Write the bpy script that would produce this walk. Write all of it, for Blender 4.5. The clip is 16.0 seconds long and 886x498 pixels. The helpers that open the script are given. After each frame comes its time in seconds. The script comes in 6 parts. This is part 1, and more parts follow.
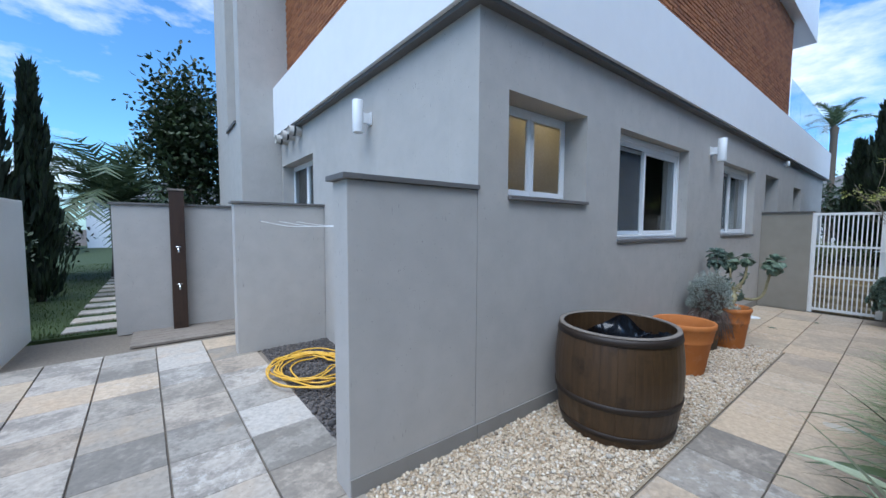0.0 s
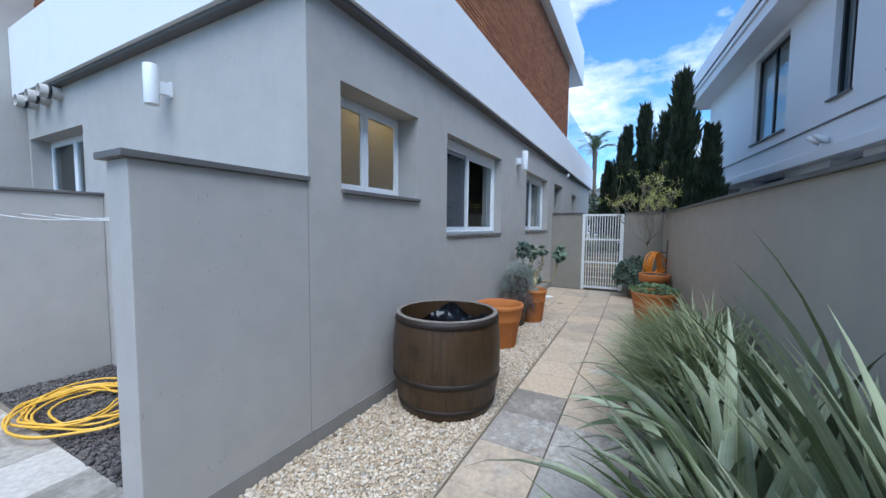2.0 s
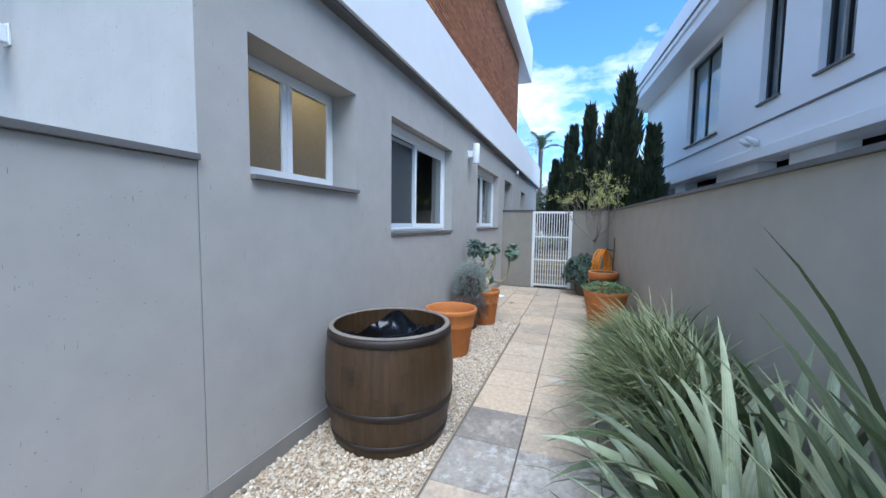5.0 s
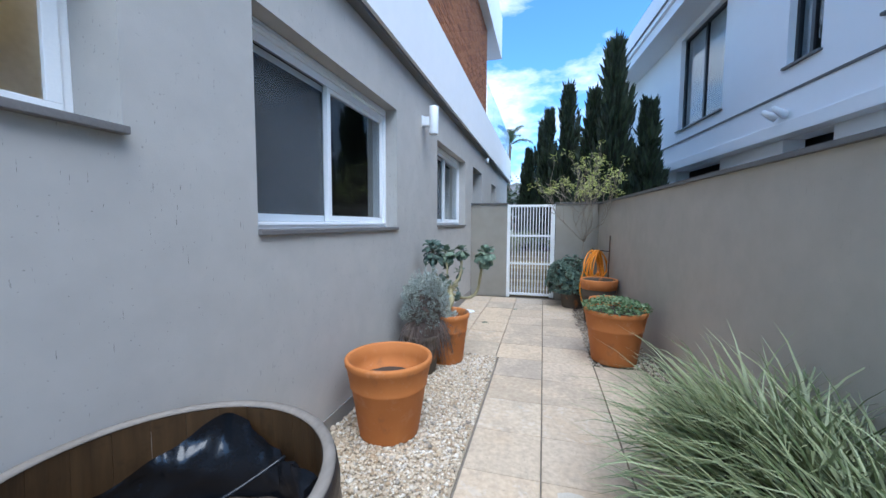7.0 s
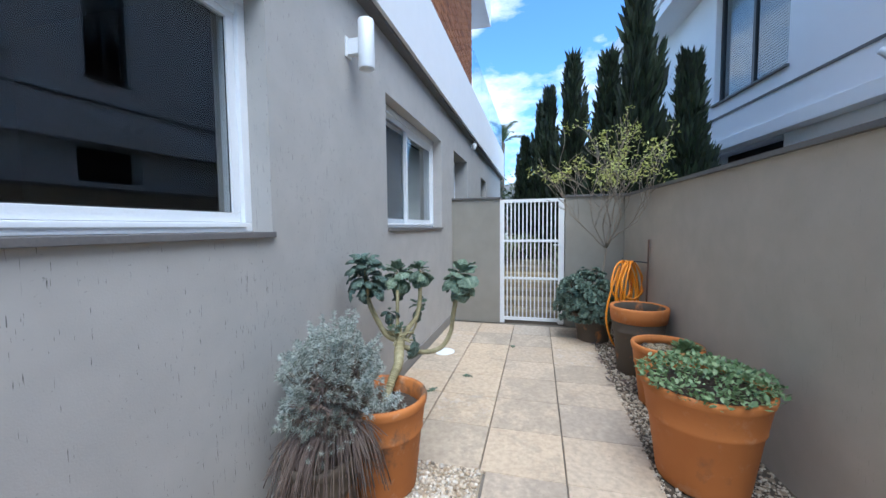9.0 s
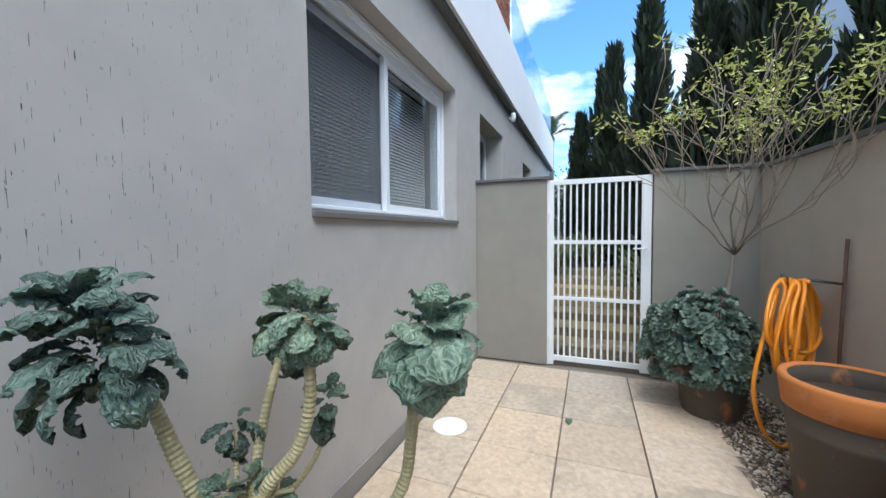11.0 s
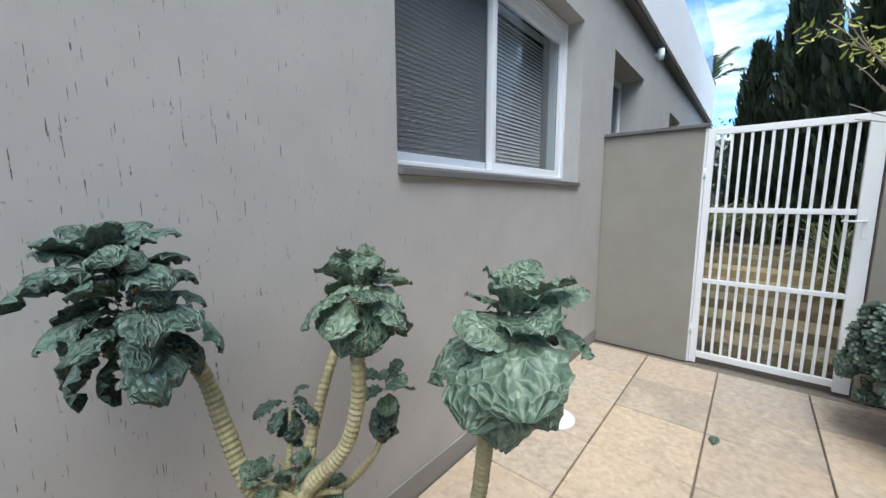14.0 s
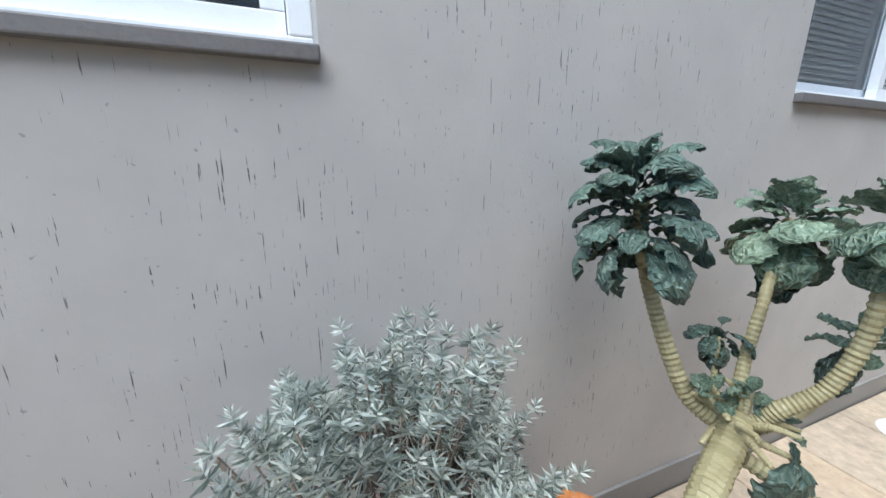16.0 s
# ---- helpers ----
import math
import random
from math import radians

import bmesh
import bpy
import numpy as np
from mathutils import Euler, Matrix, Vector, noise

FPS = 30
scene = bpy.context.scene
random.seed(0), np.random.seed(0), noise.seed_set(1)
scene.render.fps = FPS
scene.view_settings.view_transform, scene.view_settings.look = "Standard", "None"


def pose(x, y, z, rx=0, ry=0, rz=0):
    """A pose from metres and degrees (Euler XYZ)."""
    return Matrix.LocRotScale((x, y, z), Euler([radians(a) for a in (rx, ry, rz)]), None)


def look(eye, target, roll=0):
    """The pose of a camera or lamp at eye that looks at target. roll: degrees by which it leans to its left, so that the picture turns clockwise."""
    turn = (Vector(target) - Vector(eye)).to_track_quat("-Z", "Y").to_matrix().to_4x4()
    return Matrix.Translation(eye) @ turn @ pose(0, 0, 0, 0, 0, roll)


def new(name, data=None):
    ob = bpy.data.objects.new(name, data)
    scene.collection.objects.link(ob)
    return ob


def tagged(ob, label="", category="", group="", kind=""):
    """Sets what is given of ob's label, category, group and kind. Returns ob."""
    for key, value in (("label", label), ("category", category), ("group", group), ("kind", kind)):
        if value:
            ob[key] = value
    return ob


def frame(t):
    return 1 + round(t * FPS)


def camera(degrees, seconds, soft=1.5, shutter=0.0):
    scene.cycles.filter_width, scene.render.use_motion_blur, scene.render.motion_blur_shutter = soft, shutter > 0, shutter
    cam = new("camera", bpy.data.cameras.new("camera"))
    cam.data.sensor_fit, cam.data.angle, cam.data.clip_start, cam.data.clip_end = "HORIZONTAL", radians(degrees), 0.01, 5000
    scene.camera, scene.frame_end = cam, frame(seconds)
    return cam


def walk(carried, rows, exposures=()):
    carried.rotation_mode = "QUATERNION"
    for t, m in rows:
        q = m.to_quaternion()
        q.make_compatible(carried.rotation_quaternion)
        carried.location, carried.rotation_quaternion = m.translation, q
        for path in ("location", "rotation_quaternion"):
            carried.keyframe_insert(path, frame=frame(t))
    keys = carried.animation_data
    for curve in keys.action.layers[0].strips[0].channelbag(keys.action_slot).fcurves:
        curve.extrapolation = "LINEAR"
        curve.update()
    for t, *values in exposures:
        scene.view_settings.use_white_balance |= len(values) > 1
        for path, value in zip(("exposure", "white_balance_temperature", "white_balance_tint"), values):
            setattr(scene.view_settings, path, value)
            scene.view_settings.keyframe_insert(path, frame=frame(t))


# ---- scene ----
cam = camera(100.9, 16.0)
PATH = [
    (0, (0.411, 1.228, 1.664), (1.635, 2.805, 1.537), 0.3),
    (0.5, (0.326, 1.084, 1.663), (1.818, 2.41, 1.534), 0.4),
    (1, (0.306, 1.01, 1.668), (1.98, 2.096, 1.536), 0.5),
    (1.5, (0.351, 1.047, 1.645), (2.084, 2.038, 1.516), 0.5),
    (2, (0.465, 1.187, 1.635), (2.226, 2.126, 1.505), 0.5),
    (2.5, (0.536, 1.288, 1.662), (2.341, 2.139, 1.533), 0.5),
    (3, (0.504, 1.234, 1.65), (2.35, 1.992, 1.525), 0.4),
    (3.5, (0.458, 1.152, 1.632), (2.318, 1.875, 1.51), 0.4),
    (4, (0.431, 1.122, 1.64), (2.296, 1.833, 1.515), 0.4),
    (4.2, (0.474, 1.155, 1.644), (2.341, 1.859, 1.51), 0.6),
    (6.3, (2.075, 1.669, 1.579), (3.964, 2.31, 1.433), 0.6),
    (6.5, (2.254, 1.69, 1.575), (4.156, 2.293, 1.432), 0.4),
    (7, (2.734, 1.737, 1.558), (4.659, 2.263, 1.417), 0.3),
    (7.5, (3.253, 1.851, 1.543), (5.184, 2.353, 1.4), 0.2),
    (8, (3.758, 1.853, 1.519), (5.697, 2.325, 1.375), 0.2),
    (8.2, (3.954, 1.853, 1.535), (5.893, 2.326, 1.397), 0.0),
    (10.3, (5.963, 2.037, 1.452), (7.879, 2.601, 1.355), -0.7),
    (10.5, (6.143, 2.054, 1.418), (8.054, 2.637, 1.321), -0.6),
    (11, (6.559, 2.055, 1.428), (8.413, 2.799, 1.333), -0.6),
    (11.5, (6.878, 2.132, 1.415), (8.677, 2.997, 1.284), -0.4),
    (12, (7.129, 2.225, 1.412), (8.905, 3.132, 1.252), -0.4),
    (12.5, (7.156, 2.25, 1.395), (8.908, 3.182, 1.151), -0.4),
    (13, (7.124, 2.262, 1.41), (8.837, 3.256, 1.133), -0.4),
    (13.5, (7.045, 2.208, 1.417), (8.708, 3.286, 1.146), -0.4),
    (14, (6.864, 2.124, 1.399), (8.376, 3.404, 1.131), -0.2),
    (14.5, (6.683, 2.126, 1.373), (7.863, 3.719, 1.107), 0.1),
    (15, (6.486, 2.253, 1.349), (7.345, 4.031, 1.03), 0.8),
    (15.5, (6.348, 2.412, 1.338), (7.093, 4.22, 0.918), 0.5),
    (16, (6.312, 2.448, 1.318), (7.031, 4.248, 0.826), 0.3),
]
walk(cam, [(t, look(eye, target, roll)) for t, eye, target, roll in PATH],
     exposures=((0.0, 0.25, 5560, 8), (3.5, 0.56, 5540, 8), (7.0, 0.80, 5500, 8), (8.2, 0.80, 5560, 8), (10.5, 0.92, 5980, 8), (13.0, 0.90, 6160, 8), (14.0, 0.90, 6220, 8), (15.0, 1.04, 6080, 8), (16.0, 1.18, 6060, 8)))

# ---- world, sun, exposure ----
SUN_AZ, SUN_EL = radians(214), radians(62)
world = bpy.data.worlds.new("sky")
scene.world = world
world.use_nodes = True
wn, wl = world.node_tree.nodes, world.node_tree.links
for n in list(wn):
    wn.remove(n)
w_out, w_bg, w_sky = wn.new("ShaderNodeOutputWorld"), wn.new("ShaderNodeBackground"), wn.new("ShaderNodeTexSky")
w_sky.sky_type, w_sky.sun_disc, w_sky.sun_elevation, w_sky.sun_rotation = "NISHITA", False, SUN_EL, radians(90) - SUN_AZ
w_sky.air_density, w_sky.dust_density, w_sky.ozone_density = 1.0, 0.6, 1.5
w_co, w_map, w_noise, w_ramp, w_mix = (wn.new("ShaderNodeTexCoord"), wn.new("ShaderNodeMapping"), wn.new("ShaderNodeTexNoise"),
                                       wn.new("ShaderNodeValToRGB"), wn.new("ShaderNodeMix"))
w_map.inputs["Scale"].default_value = (2.2, 2.2, 5.5)
w_map.inputs["Location"].default_value = (0.35, 0.1, 0.3)
w_noise.inputs["Scale"].default_value, w_noise.inputs["Detail"].default_value, w_noise.inputs["Roughness"].default_value = 1.6, 7, 0.58
w_ramp.color_ramp.elements[0].position, w_ramp.color_ramp.elements[1].position = 0.50, 0.68
w_mix.data_type = "RGBA"
w_mix.inputs[7].default_value = (5.6, 5.7, 5.9, 1)
w_tint = wn.new("ShaderNodeMix")
w_tint.data_type, w_tint.blend_type = "RGBA", "MULTIPLY"
w_tint.inputs[0].default_value, w_tint.inputs[7].default_value = 1.0, (0.62, 0.92, 1.12, 1)
wl.new(w_sky.outputs["Color"], w_tint.inputs[6])
wl.new(w_co.outputs["Generated"], w_map.inputs["Vector"])
wl.new(w_map.outputs["Vector"], w_noise.inputs["Vector"])
wl.new(w_noise.outputs["Fac"], w_ramp.inputs["Fac"])
wl.new(w_ramp.outputs["Color"], w_mix.inputs[0])
wl.new(w_tint.outputs[2], w_mix.inputs[6])
wl.new(w_mix.outputs[2], w_bg.inputs["Color"])
w_bg.inputs["Strength"].default_value = 0.17
wl.new(w_bg.outputs["Background"], w_out.inputs["Surface"])
sun = new("sun", bpy.data.lights.new("sun", "SUN"))
sun.data.energy, sun.data.angle, sun.data.color = 3.4, radians(60), (1.0, 0.955, 0.89)
sun.matrix_world = look((math.cos(SUN_AZ) * math.cos(SUN_EL) * 50, math.sin(SUN_AZ) * math.cos(SUN_EL) * 50, math.sin(SUN_EL) * 50), (0, 0, 0))


# ---- material helpers ----
class Nodes:
    def __init__(self, name):
        self.m = bpy.data.materials.new(name)
        self.m.use_nodes = True
        self.t = self.m.node_tree
        self.b = self.t.nodes["Principled BSDF"]
        self.out = self.t.nodes["Material Output"]

    def n(self, kind, **kw):
        node = self.t.nodes.new("ShaderNode" + kind)
        for k, v in kw.items():
            node.inputs[k.replace("_", " ")].default_value = v
        return node

    def l(self, a, b):
        self.t.links.new(a, b)

    def pos(self, scale=(1, 1, 1), kind="world"):
        mp = self.n("Mapping", Scale=scale)
        if kind == "world":
            self.l(self.n("NewGeometry").outputs["Position"], mp.inputs["Vector"])
        else:
            self.l(self.n("TexCoord").outputs["UV" if kind == "uv" else "Object"], mp.inputs["Vector"])
        return mp.outputs["Vector"]

    def noise(self, vec, scale, detail=4.0, rough=0.55):
        node = self.n("TexNoise", Scale=scale, Detail=detail, Roughness=rough)
        self.l(vec, node.inputs["Vector"])
        return node.outputs["Fac"]

    def ramp(self, fac, stops):
        node = self.n("ValToRGB")
        els = node.color_ramp.elements
        while len(els) < len(stops):
            els.new(0.5)
        for e, (p, c) in zip(els, stops):
            e.position, e.color = p, (*c, 1) if len(c) == 3 else c
        self.l(fac, node.inputs["Fac"])
        return node.outputs["Color"]

    def mix(self, fac, a, b, mode="MIX"):
        node = self.t.nodes.new("ShaderNodeMix")
        node.data_type, node.blend_type = "RGBA", mode
        for sock, v in ((node.inputs[0], fac), (node.inputs[6], a), (node.inputs[7], b)):
            if isinstance(v, (int, float)):
                sock.default_value = v
            elif isinstance(v, tuple):
                sock.default_value = (*v, 1)
            else:
                self.l(v, sock)
        return node.outputs[2]

    def maths(self, op, a, b=0.0):
        node = self.t.nodes.new("ShaderNodeMath")
        node.operation = op
        for sock, v in zip(node.inputs, (a, b)):
            if isinstance(v, (int, float)):
                sock.default_value = v
            else:
                self.l(v, sock)
        return node.outputs[0]

    def bump(self, height, strength=0.3, distance=0.01):
        node = self.n("Bump", Strength=strength, Distance=distance)
        self.l(height, node.inputs["Height"])
        self.l(node.outputs["Normal"], self.b.inputs["Normal"])

    def done(self, color=None, rough=0.6, metal=0.0):
        if isinstance(color, tuple):
            self.b.inputs["Base Color"].default_value = (*color, 1)
        elif color is not None:
            self.l(color, self.b.inputs["Base Color"])
        if isinstance(rough, (int, float)):
            self.b.inputs["Roughness"].default_value = rough
        else:
            self.l(rough, self.b.inputs["Roughness"])
        self.b.inputs["Metallic"].default_value = metal
        return self.m


def plain(name, color, rough=0.6, metal=0.0, vary=0.12, scale=8.0, bump=0.0):
    """Paint, plastic or metal: a colour with faint stains and grain."""
    q = Nodes(name)
    v = q.pos()
    big, fine = q.noise(v, scale * 0.2, 4), q.noise(v, scale * 12, 3)
    lo = tuple(c * (1 - vary) for c in color)
    hi = tuple(min(1, c * (1 + vary * 0.6)) for c in color)
    c = q.mix(big, lo, hi)
    c = q.mix(0.12, c, q.ramp(fine, [(0.3, (0.2,) * 3), (0.7, (0.9,) * 3)]), "OVERLAY")
    if bump:
        q.bump(fine, bump, 0.004)
    return q.done(c, rough, metal)


def stucco(name, color, scars=1.0, grime=0.25):
    """Painted render: blotches, fine grain and thin vertical runs where the paint has blistered."""
    q = Nodes(name)
    v = q.pos()
    blot, mid, fine = q.noise(v, 0.7, 5), q.noise(v, 5, 5), q.noise(v, 160, 3)
    c = q.mix(blot, tuple(k * (1 - grime * 0.5) for k in color), tuple(min(1, k * (1 + grime * 0.25)) for k in color))
    c = q.mix(0.10, c, q.ramp(mid, [(0.3, (0.25,) * 3), (0.7, (0.75,) * 3)]), "OVERLAY")
    height = fine
    if scars:
        sep = q.n("SeparateXYZ")
        q.l(v, sep.inputs[0])
        near = q.maths("MULTIPLY", q.maths("MAXIMUM", q.maths("SUBTRACT", 1.0, q.maths("MULTIPLY", q.maths("ABSOLUTE", q.maths("SUBTRACT", sep.outputs[0], 6.7)), 0.36)), 0.0), 0.046)
        where = q.maths("ADD", q.maths("MULTIPLY", q.maths("SUBTRACT", q.noise(q.pos((1.3, 1.3, 0.9)), 1.0, 3), 0.5), 0.16), near)
        pick = None
        for sx, sz, th in ((150, 6.0, 0.740), (220, 12.0, 0.730)):
            run = q.noise(q.pos((sx, sx, sz)), 1.0, 2, 0.5)
            p = q.ramp(q.maths("ADD", run, where), [(th, (0,) * 3), (th + 0.03, (1,) * 3)])
            pick = p if pick is None else q.mix(1.0, pick, p, "LIGHTEN")
        brk = q.ramp(q.noise(v, 70, 2), [(0.38, (0,) * 3), (0.50, (1,) * 3)])
        pick = q.mix(1.0, pick, brk, "MULTIPLY")
        c = q.mix(q.mix(1.0, pick, (0.95 * scars,) * 3, "MULTIPLY"), c, (0.07, 0.066, 0.062))
        dots = q.ramp(q.noise(v, 62, 1), [(0.735, (0,) * 3), (0.765, (1,) * 3)])
        c = q.mix(q.mix(1.0, dots, (0.45 * scars,) * 3, "MULTIPLY"), c, (0.13, 0.125, 0.12))
        height = q.maths("SUBTRACT", fine, q.maths("MULTIPLY", pick, 3.0))
    q.bump(height, 0.22, 0.003)
    return q.done(c, 0.82)


def terracotta(name, stain=0.35, black=0.58):
    q = Nodes(name)
    v = q.pos()
    c = q.mix(q.noise(v, 4, 5), (0.40, 0.125, 0.026), (0.54, 0.195, 0.044))
    salt = q.ramp(q.noise(v, 9, 6, 0.7), [(0.56, (0,) * 3), (0.75, (stain,) * 3)])
    c = q.mix(salt, c, (0.62, 0.42, 0.27))
    # dark grime blotches; a low threshold darkens nearly all, also used as shade
    moss_shade = q.ramp(q.noise(q.pos((3, 3, 2)), 2.2, 6, 0.65), [(black, (0,) * 3), (black + 0.16, (min(1, stain * 1.7),) * 3)])
    c = q.mix(moss_shade, c, (0.085, 0.065, 0.045))
    q.bump(q.noise(q.pos((3, 3, 60)), 3, 3), 0.15, 0.004)
    return q.done(c, 0.78)


def leafy(name, dark, light, rough=0.55, streak=False, veins=0.0, trans=0.25):
    """Leaves: colour by leaf, blotches, and ribs along or netted over the blade."""
    q = Nodes(name)
    rnd = q.n("NewGeometry").outputs["Random Per Island"]
    orn = q.n("ObjectInfo").outputs["Random"]
    f = q.maths("FRACT", q.maths("ADD", rnd, orn))
    c = q.mix(f, dark, light)
    c = q.mix(0.35, c, q.ramp(q.noise(q.pos(), 14, 4), [(0.3, (0.3,) * 3), (0.7, (0.7,) * 3)]), "OVERLAY")
    h = q.noise(q.pos(), 90, 3)
    if streak:
        s = q.noise(q.pos((26, 0.6, 1), "uv"), 1.0, 3)
        c = q.mix(0.5, c, q.ramp(s, [(0.3, (0.25,) * 3), (0.7, (0.8,) * 3)]), "OVERLAY")
        h = s
    if veins:
        vo = q.n("TexVoronoi", Scale=1.0)
        vo.feature = "DISTANCE_TO_EDGE"
        warp = q.n("TexNoise", Scale=3.0, Detail=3.0)
        uvv = q.pos((1, 1, 1), "uv")
        q.l(uvv, warp.inputs["Vector"])
        bent = q.mix(0.22, uvv, warp.outputs["Color"])
        grid = q.n("Mapping", Scale=(8.5, 10.5, 1))
        q.l(bent, grid.inputs["Vector"])
        q.l(grid.outputs["Vector"], vo.inputs["Vector"])
        net = q.ramp(vo.outputs["Distance"], [(0.0, (1,) * 3), (0.035, (0.45,) * 3), (0.11, (0,) * 3)])
        sep = q.n("SeparateXYZ")
        q.l(q.pos((1, 1, 1), "uv"), sep.inputs[0])
        rib = q.ramp(q.maths("ABSOLUTE", q.maths("SUBTRACT", sep.outputs[0], 0.5)), [(0.02, (1,) * 3), (0.06, (0,) * 3)])
        both = q.mix(1.0, net, rib, "LIGHTEN")
        c = q.mix(q.mix(1.0, both, (veins,) * 3, "MULTIPLY"), c, (0.42, 0.50, 0.36))
        h = q.maths("ADD", q.maths("MULTIPLY", vo.outputs["Distance"], 2.0), q.maths("MULTIPLY", h, 0.3))
    q.bump(h, 0.9 if veins else 0.25, 0.012)
    q.done(c, rough)
    tl, ms = q.n("BsdfTranslucent"), q.n("MixShader", Fac=trans)
    q.l(c, tl.inputs["Color"])
    q.l(q.b.outputs[0], ms.inputs[1])
    q.l(tl.outputs[0], ms.inputs[2])
    q.l(ms.outputs[0], q.out.inputs["Surface"])
    return q.m


def by_piece(name, stops, rough=0.75, grain=60.0, island=True, bump=0.3, stain=0.0, stain_color=(0.1, 0.09, 0.075)):
    """Stones, tiles, bricks: each piece its own tone, with grain and stains."""
    q = Nodes(name)
    rnd = q.n("NewGeometry").outputs["Random Per Island"] if island else q.n("ObjectInfo").outputs["Random"]
    c = q.ramp(rnd, stops)
    v = q.pos()
    c = q.mix(0.28, c, q.ramp(q.noise(v, grain, 5), [(0.3, (0.2,) * 3), (0.7, (0.8,) * 3)]), "OVERLAY")
    if stain:
        turn = q.maths("SUBTRACT", q.maths("FRACT", q.maths("MULTIPLY", rnd, 7.31)), 0.5)
        patch = q.maths("ADD", q.noise(v, 2.4, 7, 0.70), q.maths("MULTIPLY", q.maths("SUBTRACT", q.noise(v, 34, 3, 0.7), 0.5), 0.22))
        s = q.maths("ADD", patch, q.maths("MULTIPLY", turn, 0.30))
        c = q.mix(q.ramp(s, [(0.52, (0,) * 3), (0.62, (stain * 0.75,) * 3), (0.78, (stain,) * 3)]), c, stain_color)
        warm = q.ramp(q.maths("SUBTRACT", q.noise(v, 3.1, 5, 0.6), q.maths("MULTIPLY", turn, 0.24)), [(0.56, (0,) * 3), (0.76, (0.30,) * 3)])
        c = q.mix(warm, c, (0.50, 0.35, 0.21))
        gate = q.ramp(q.maths("FRACT", q.maths("MULTIPLY", rnd, 13.7)), [(0.78, (0,) * 3), (0.80, (stain * 0.6,) * 3)])
        lime = q.ramp(q.noise(v, 7.5, 8, 0.78), [(0.53, (0,) * 3), (0.60, (1,) * 3)])
        c = q.mix(q.mix(1.0, lime, gate, "MULTIPLY"), c, (0.66, 0.64, 0.60))
        pits = q.ramp(q.noise(v, 46, 2), [(0.66, (0,) * 3), (0.70, (0.55 * stain,) * 3)])
        c = q.mix(pits, c, (0.10, 0.09, 0.075))
    q.bump(q.noise(v, grain * 1.5, 4), bump, 0.003)
    return q.done(c, rough)


def glass(name, tint=(0.9, 0.95, 0.95), base=0.05):
    """Clear pane: mirror-like at grazing angles, see-through from the front."""
    q = Nodes(name)
    lw, tr, gl, ms = q.n("LayerWeight", Blend=0.5), q.n("BsdfTransparent"), q.n("BsdfGlossy", Roughness=0.02), q.n("MixShader")
    gloss = q.maths("ADD", base, q.maths("MULTIPLY", q.maths("POWER", lw.outputs["Facing"], 4.0), 0.5))
    tr.inputs["Color"].default_value = (*tint, 1)
    q.l(gloss, ms.inputs[0])
    q.l(tr.outputs[0], ms.inputs[1])
    q.l(gl.outputs[0], ms.inputs[2])
    q.l(ms.outputs[0], q.out.inputs["Surface"])
    return q.m


def screen(name):
    """Fine grey insect mesh: half see-through cloth."""
    q = Nodes(name)
    tr, ms = q.n("BsdfTransparent"), q.n("MixShader", Fac=0.5)
    c = q.mix(q.noise(q.pos(), 3, 3), (0.085, 0.098, 0.11), (0.115, 0.128, 0.14))
    q.done(c, 0.7)
    q.l(tr.outputs[0], ms.inputs[1])
    q.l(q.b.outputs[0], ms.inputs[2])
    q.l(ms.outputs[0], q.out.inputs["Surface"])
    return q.m


def glowing(name, color, strength):
    q = Nodes(name)
    q.b.inputs["Emission Color"].default_value = (*color, 1)
    q.b.inputs["Emission Strength"].default_value = strength
    return q.done(color, 0.5)


def frosted(name):
    q = Nodes(name)
    v = q.pos()
    tl, gl, ms = q.n("BsdfTranslucent"), q.n("BsdfGlossy", Roughness=0.12), q.n("MixShader", Fac=0.10)
    q.l(q.mix(q.noise(v, 40, 3), (0.62, 0.62, 0.58), (0.8, 0.8, 0.76)), tl.inputs["Color"])
    q.l(tl.outputs[0], ms.inputs[1])
    q.l(gl.outputs[0], ms.inputs[2])
    q.l(ms.outputs[0], q.out.inputs["Surface"])
    return q.m


def wood(name, dark, light, rough=0.6, vertical=True, stain=0.5):
    q = Nodes(name)
    g = q.noise(q.pos((9, 9, 0.7) if vertical else (0.8, 9, 9)), 3.0, 6, 0.65)
    c = q.mix(g, dark, light)
    c = q.mix(q.ramp(q.noise(q.pos(), 5, 6, 0.7), [(0.52, (0,) * 3), (0.72, (stain,) * 3)]), c, tuple(k * 0.35 for k in dark))
    c = q.mix(0.25, c, q.ramp(q.n("NewGeometry").outputs["Random Per Island"], [(0, (0.3,) * 3), (1, (0.75,) * 3)]), "OVERLAY")
    q.bump(g, 0.35, 0.004)
    return q.done(c, rough)


M_WALL = stucco("grey_render", (0.44, 0.42, 0.39), 1.0)
M_WALL2 = stucco("taupe_render", (0.46, 0.415, 0.342), 0.2, 0.4)
# darker, more blotched version of the taupe render for the gate walls
M_WALL3 = stucco("dark_taupe_render", (0.30, 0.275, 0.23), 0.15, 0.55)
M_PLINTH = stucco("plinth_render", (0.27, 0.255, 0.235), 0.0, 0.5)
M_WHITE = stucco("white_render", (0.78, 0.79, 0.80), 0.0, 0.10)
M_NWHITE = stucco("neighbour_white", (0.89, 0.90, 0.91), 0.0, 0.12)
M_STONE = plain("coping_stone", (0.13, 0.125, 0.12), 0.55, vary=0.3, bump=0.2)
M_SILL = plain("sill_stone", (0.16, 0.15, 0.145), 0.5, vary=0.35, bump=0.15)
M_FRAME = plain("white_aluminium", (0.80, 0.82, 0.84), 0.35, vary=0.05)
